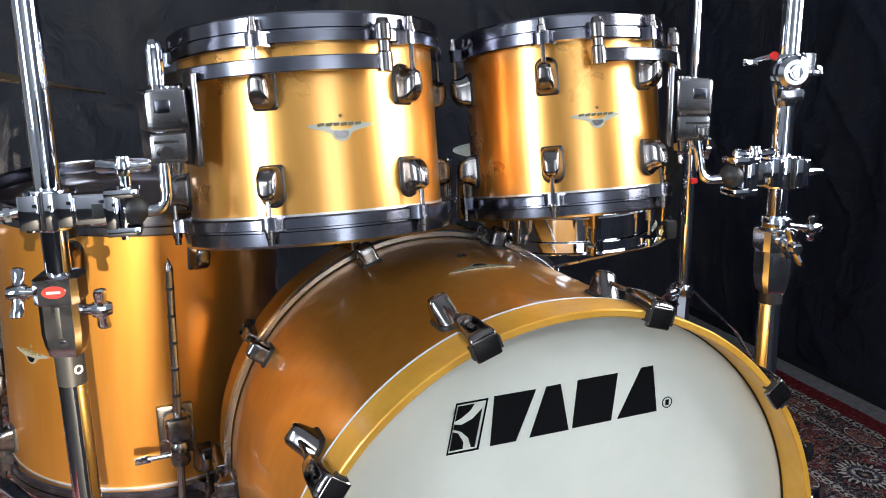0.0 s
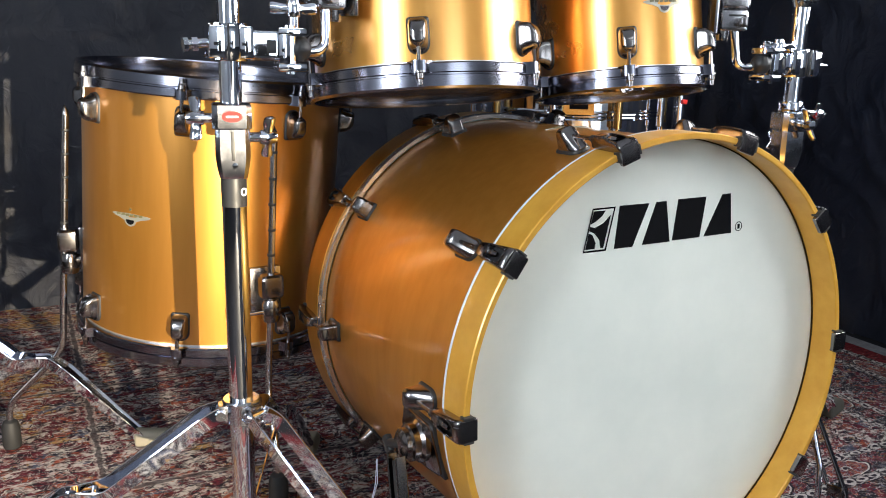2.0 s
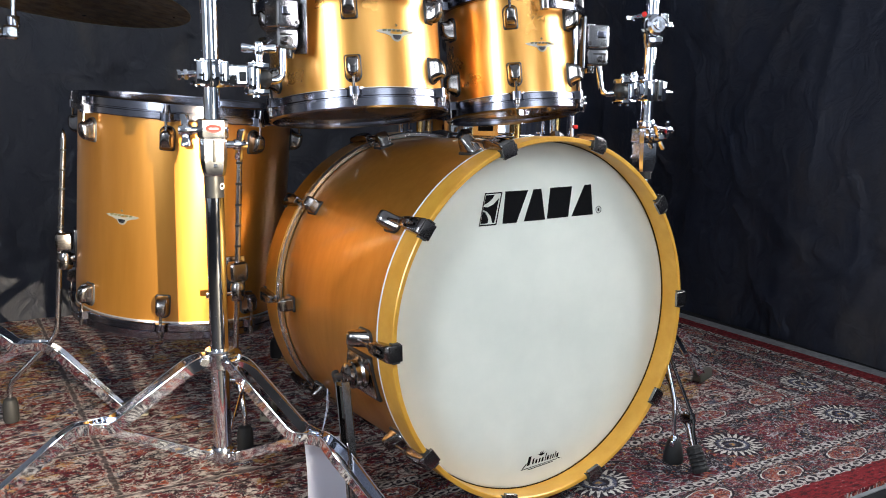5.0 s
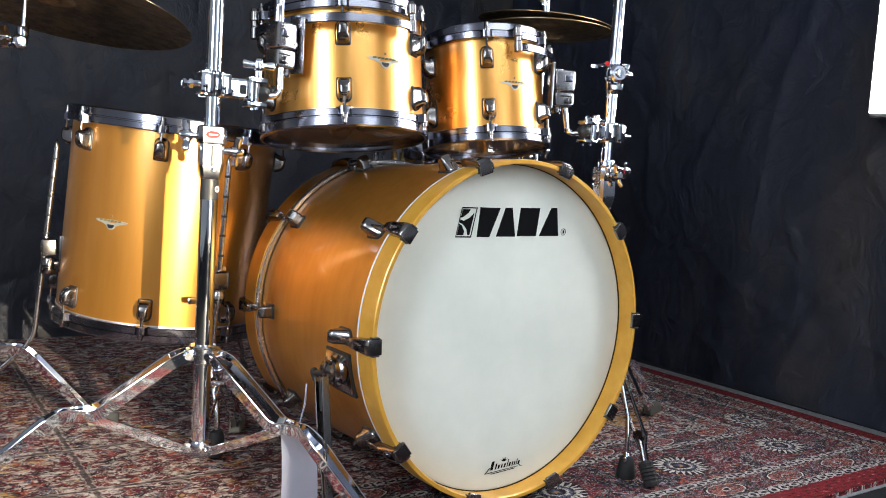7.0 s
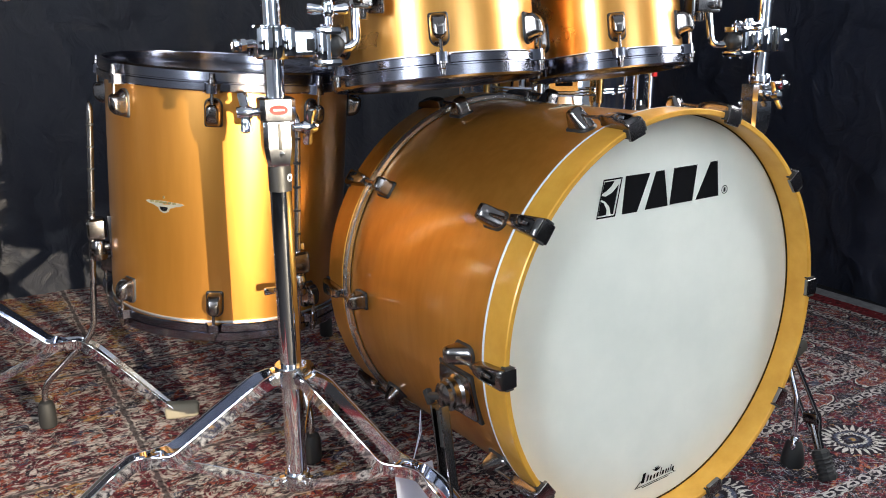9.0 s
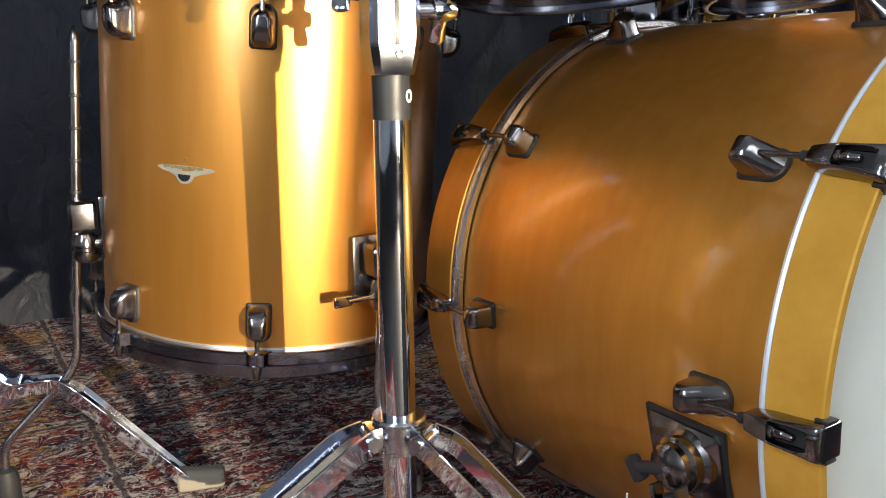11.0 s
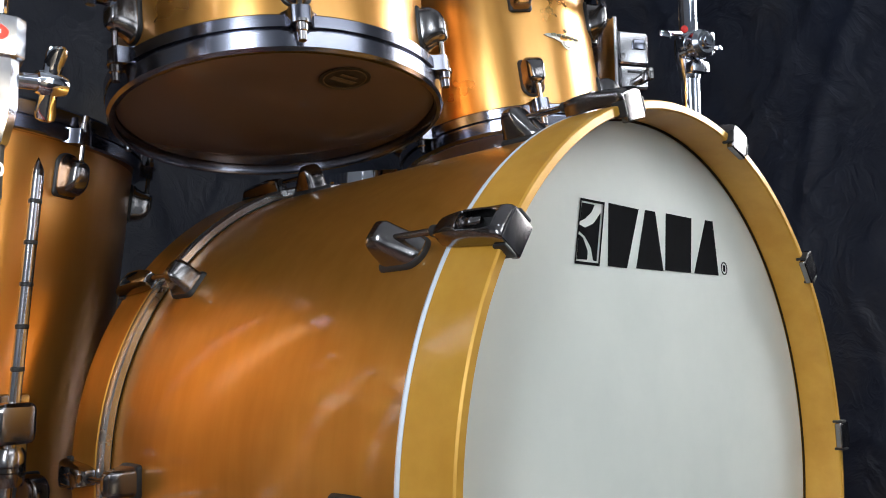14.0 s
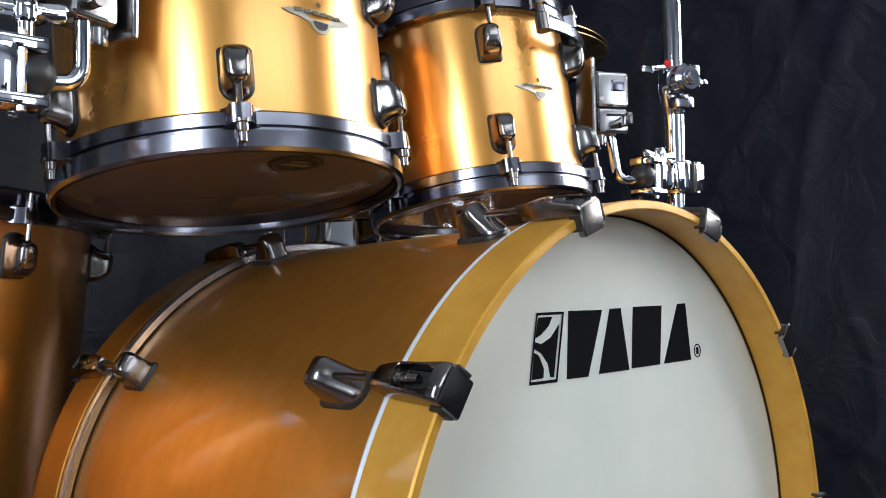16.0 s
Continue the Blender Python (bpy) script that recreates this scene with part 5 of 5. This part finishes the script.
tube_part(stand_b, BX, BY, 0.085, 0.560, 0.0145)
tube_part(stand_b, BX, BY, 0.53, 0.76, 0.0128, name="upper_tube")
tube_part(stand_b, BX, BY, 0.520, 0.552, 0.0150, BLACK, "sleeve", "black plastic sleeve")
height_joint(stand_b, BX, BY, 0.60, 20)
tripod(stand_b, BX, BY, 0.262, 0.098, ((-0.505, 0.745), (-1.06, 0.52), (-0.98, 1.22)), BEIGE)
part("boom_hinge", join(box((0.036, 0.036, 0.044), (BX, BY, 0.755), 0.008), wing_bm(0.046, (BX + 0.03, BY - 0.01, 0.75), Matrix.Rotation(radians(90), 3, "Y"))), CHROME, stand_b)
part("clamp_memory", collar_bm(0.020, 0.026, (BX, BY, 0.672)), CHROME, stand_b)
part("boom", tube([(BX - 0.10, BY + 0.12, 0.72), (BX, BY, 0.752), (-0.697, 0.640, 0.770)], 0.0075), CHROME, stand_b, "thin chrome boom rod")
elbow = box((0.026, 0.030, 0.026), (-0.697, 0.636, 0.772), 0.009, segments=3)
join(elbow, collar_bm(0.011, 0.020, (-0.692, 0.634, 0.790)), tube([(-0.697, 0.612, 0.772), (-0.697, 0.660, 0.772)], 0.0075))
part("cymbal_tilter", elbow, CAST, stand_b)
part("cymbal_rod", tube([(-0.692, 0.634, 0.78), (-0.682, 0.626, 0.96)], 0.0048), CHROME, stand_b)
part("tilter_wing", wing_bm(0.044, (-0.722, 0.632, 0.778), Matrix.Rotation(radians(-90), 3, "Y") @ Matrix.Rotation(radians(20), 3, "Z")), CHROME, stand_b)


def cymbal(name, m, r, label, group="cymbals of the drum kit"):
    ob = thing(name, m, label, "cymbal", group)
    bell = [(0.006, 0.030), (0.018, 0.0298), (0.030, 0.0275), (0.040, 0.022), (0.047, 0.0165), (0.054, 0.0125)]
    part("bell", lathe(bell + [(x, z - 0.0016) for x, z in bell[::-1]], 64, True), BRONZE, ob)
    rows = []
    for k in range(41):
        f = k / 40
        x = 0.0542 + (r - 0.0542) * f
        rows.append((x, 0.0125 * (1 - f ** 1.6) + (0.00022 if k % 2 else 0.0)))
    part("bow", lathe(rows + [(x, z - 0.0016) for x, z in rows[::-1]], 96, True), BRONZE, ob, "hammered and lathed bronze bow")
    return ob


cymbal("cymbal", pose(-0.665, 0.600, 0.845, -3, 9.5, 0), 0.262, "dark worn bronze ride cymbal on a boom stand")

# hi-hat behind the smaller rack tom
HX, HY = 0.588, 0.658
hat = thing("hi_hat_stand", Matrix(), "slim chrome hi-hat stand behind the bass drum", "drum stand", STAND_GROUP)
tube_part(hat, HX, HY, 0.04, 0.66, 0.0125)
tube_part(hat, HX, HY, 0.62, 0.93, 0.0088, name="upper_tube")
tube_part(hat, HX, HY, 0.93, 1.14, 0.0034, name="pull_rod")
part("height_collar", join(collar_bm(0.018, 0.030, (HX, HY, 0.668)), wing_bm(0.044, (HX - 0.03, HY - 0.012, 0.664), Matrix.Rotation(radians(-90), 3, "Y")), wing_bm(0.040, (HX + 0.03, HY - 0.012, 0.664), Matrix.Rotation(radians(90), 3, "Y"))), CHROME, hat)
part("marker", box((0.013, 0.006, 0.010), (HX, HY - 0.015, 0.606), 0.002), RED, hat, "small red and white tag")
part("cymbal_seat", collar_bm(0.020, 0.016, (HX, HY, 0.975)), CHROME, hat)
part("clutch", join(collar_bm(0.011, 0.050, (HX, HY, 1.060)), wing_bm(0.030, (HX - 0.014, HY, 1.066), Matrix.Rotation(radians(-90), 3, "Y"))), CHROME, hat)
for k in range(3):
    a = radians(232 + 120 * k)
    d = Vector((math.cos(a), math.sin(a), 0))
    leg = part("leg", strip([Vector((HX, HY, 0.392)) + d * 0.018, Vector((HX, HY, 0.30)) + d * 0.115, Vector((HX, HY, 0.02)) + d * 0.30], 0.016, 0.004), CHROME, hat)
    part("rubber_foot", collar_bm(0.012, 0.030, Vector((HX, HY, 0.015)) + d * 0.302), RUBBER, leg)
part("leg_collar", join(collar_bm(0.018, 0.024, (HX, HY, 0.392)), wing_bm(0.036, (HX - 0.045, HY - 0.03, 0.402), Matrix.Rotation(radians(80), 3, "Y")), tube([(HX - 0.045, HY - 0.03, 0.402), (HX, HY, 0.395)], 0.004)), CAST, hat)
cymbal("hi_hat_cymbal", pose(HX, HY, 0.985, 180, 0, 0), 0.183, "lower bronze hi-hat cymbal")
cymbal("hi_hat_cymbal", pose(HX, HY, 1.003, 2, 2, 0), 0.183, "upper bronze hi-hat cymbal")

# snare drum behind the bass drum
SNARE = pose(0.33, 0.700, 0.528)
snare = thing("snare_drum", SNARE, "polished chrome snare drum with tube lugs", "snare drum", "drums of the kit")
part("shell", lathe([(0.180, 0.006), (0.180, 0.052), (0.1825, 0.055), (0.180, 0.058), (0.1825, 0.061), (0.180, 0.064), (0.1825, 0.067), (0.180, 0.070), (0.180, 0.134), (0.176, 0.134), (0.176, 0.006)], 96, True), CHROME, snare, "mirror chrome shell with raised beads")
for name, z0, z1 in (("bottom_hoop", -0.004, 0.014), ("top_hoop", 0.126, 0.146)):
    part(name, lathe([(0.184, z0), (0.196, z0), (0.1965, z0 + 0.002), (0.188, z0 + 0.003), (0.187, z1), (0.184, z1)], 96, True), CHROME, snare)
part("bottom_head", lathe(head_profile(0.184, 0.0, -1), 64), HEAD, snare)
part("top_head", lathe(head_profile(0.184, 0.142, 1), 64), HEAD, snare)
for k in range(10):
    a = 262 + 36 * k
    at = around(a, 0.194, 0.07).translation
    part("tube_lug", join(lathe([(0, -0.055), (0.0032, -0.055), (0.0032, -0.032), (0.0078, -0.030), (0.0078, 0.030), (0.0032, 0.032), (0.0032, 0.062), (0, 0.062)], 16), lathe([(0, -0.074), (0.006, -0.074), (0.0065, -0.062), (0, -0.062)], 14)), BRASS if k % 2 == 0 else CHROME, snare, "", Matrix.Translation(at))
plate = slab([(-0.028, -0.022), (0.028, -0.022), (0.028, 0.022), (-0.028, 0.022)], 0.0012)
snare_badge = part("badge", plate, BRASS, snare, "brass maker's plate", around(240, 0.183, 0.085))
part("badge_lettering", join(box((0.040, 0.006, 0.0008), (0, 0.010, 0.0016), 0), box((0.034, 0.012, 0.0008), (0, -0.006, 0.0016), 0)), PRINT, snare_badge)
throw_off = box((0.034, 0.016, 0.052), (0, 0.0, 0.010), 0.004)
join(throw_off, box((0.022, 0.020, 0.016), (0, 0.002, -0.028), 0.004), tube([(0.0, -0.010, -0.030), (0.0, -0.010, 0.030)], 0.005))
part("throw_off", throw_off, CAST, snare, "chrome snare throw-off", around(226, 0.187, 0.045) @ Matrix.Rotation(radians(-90), 4, "X"))
part("snare_strip", box((0.030, 0.20, 0.0015), (0, 0, -0.0035), 0.0005), CHROME, snare, "", Matrix.Rotation(radians(46), 4, "Z"))
snare_stand = thing("snare_stand", Matrix(), "chrome snare stand with basket arms", "drum stand", STAND_GROUP)
tube_part(snare_stand, 0.33, 0.70, 0.05, 0.46, 0.0125)
for k in range(3):
    a = radians(215 + 120 * k)
    d = Vector((math.cos(a), math.sin(a), 0))
    hub = Vector((0.33, 0.70, 0.455))
    arm = part("basket_arm", strip([hub, hub + d * 0.185 + Vector((0, 0, 0.045)), hub + d * 0.208 + Vector((0, 0, 0.062)), hub + d * 0.206 + Vector((0, 0, 0.098))], 0.014, 0.006), CHROME, snare_stand)
    part("rubber_grip", box((0.022, 0.022, 0.034), hub + d * 0.207 + Vector((0, 0, 0.072)), 0.005), RUBBER, arm)
    part("leg", strip([Vector((0.33, 0.70, 0.30)) + d * 0.016, Vector((0.33, 0.70, 0.014)) + d * 0.20], 0.014, 0.004), CHROME, snare_stand)

# price tag tied to the bass drum's spur
tag = thing("price_tag", Matrix(), "blank white paper tag on a white string, hung from the spur", "tag")
card = bmesh.new()
tl, tr, bl, br = Vector((-0.3695, 0.1440, 0.1385)), Vector((-0.3096, 0.1420, 0.1335)), Vector((-0.3655, 0.1420, 0.0040)), Vector((-0.2985, 0.1400, 0.0080))
rows_n, cols_n = 8, 5
verts = []
for i in range(rows_n + 1):
    row = []
    for k in range(cols_n + 1):
        u, v = k / cols_n, i / rows_n
        p = tl.lerp(tr, u).lerp(bl.lerp(br, u), v)
        p = p + Vector((0.006, -0.010, 0)) * (v * (1 - v)) + Vector((0, -0.003, 0)) * math.sin(3 * u)
        row.append(card.verts.new(p))
    verts.append(row)
for i in range(rows_n):
    for k in range(cols_n):
        card.faces.new((verts[i][k], verts[i][k + 1], verts[i + 1][k + 1], verts[i + 1][k]))
bmesh.ops.solidify(card, geom=card.faces[:], thickness=0.0006)
part("card", card, PAPER, tag)
string = bmesh.new()
eye_at = tl.lerp(tr, 0.45) + Vector((0, 0, -0.006))
for dx in (-0.0012, 0.0012):
    tube([eye_at, Vector((-0.336 + dx, 0.128, 0.19)), Vector((-0.336 + dx * 0.3, 0.127, 0.222))], 0.0005, 6, string)
part("string", string, PAPER, tag)
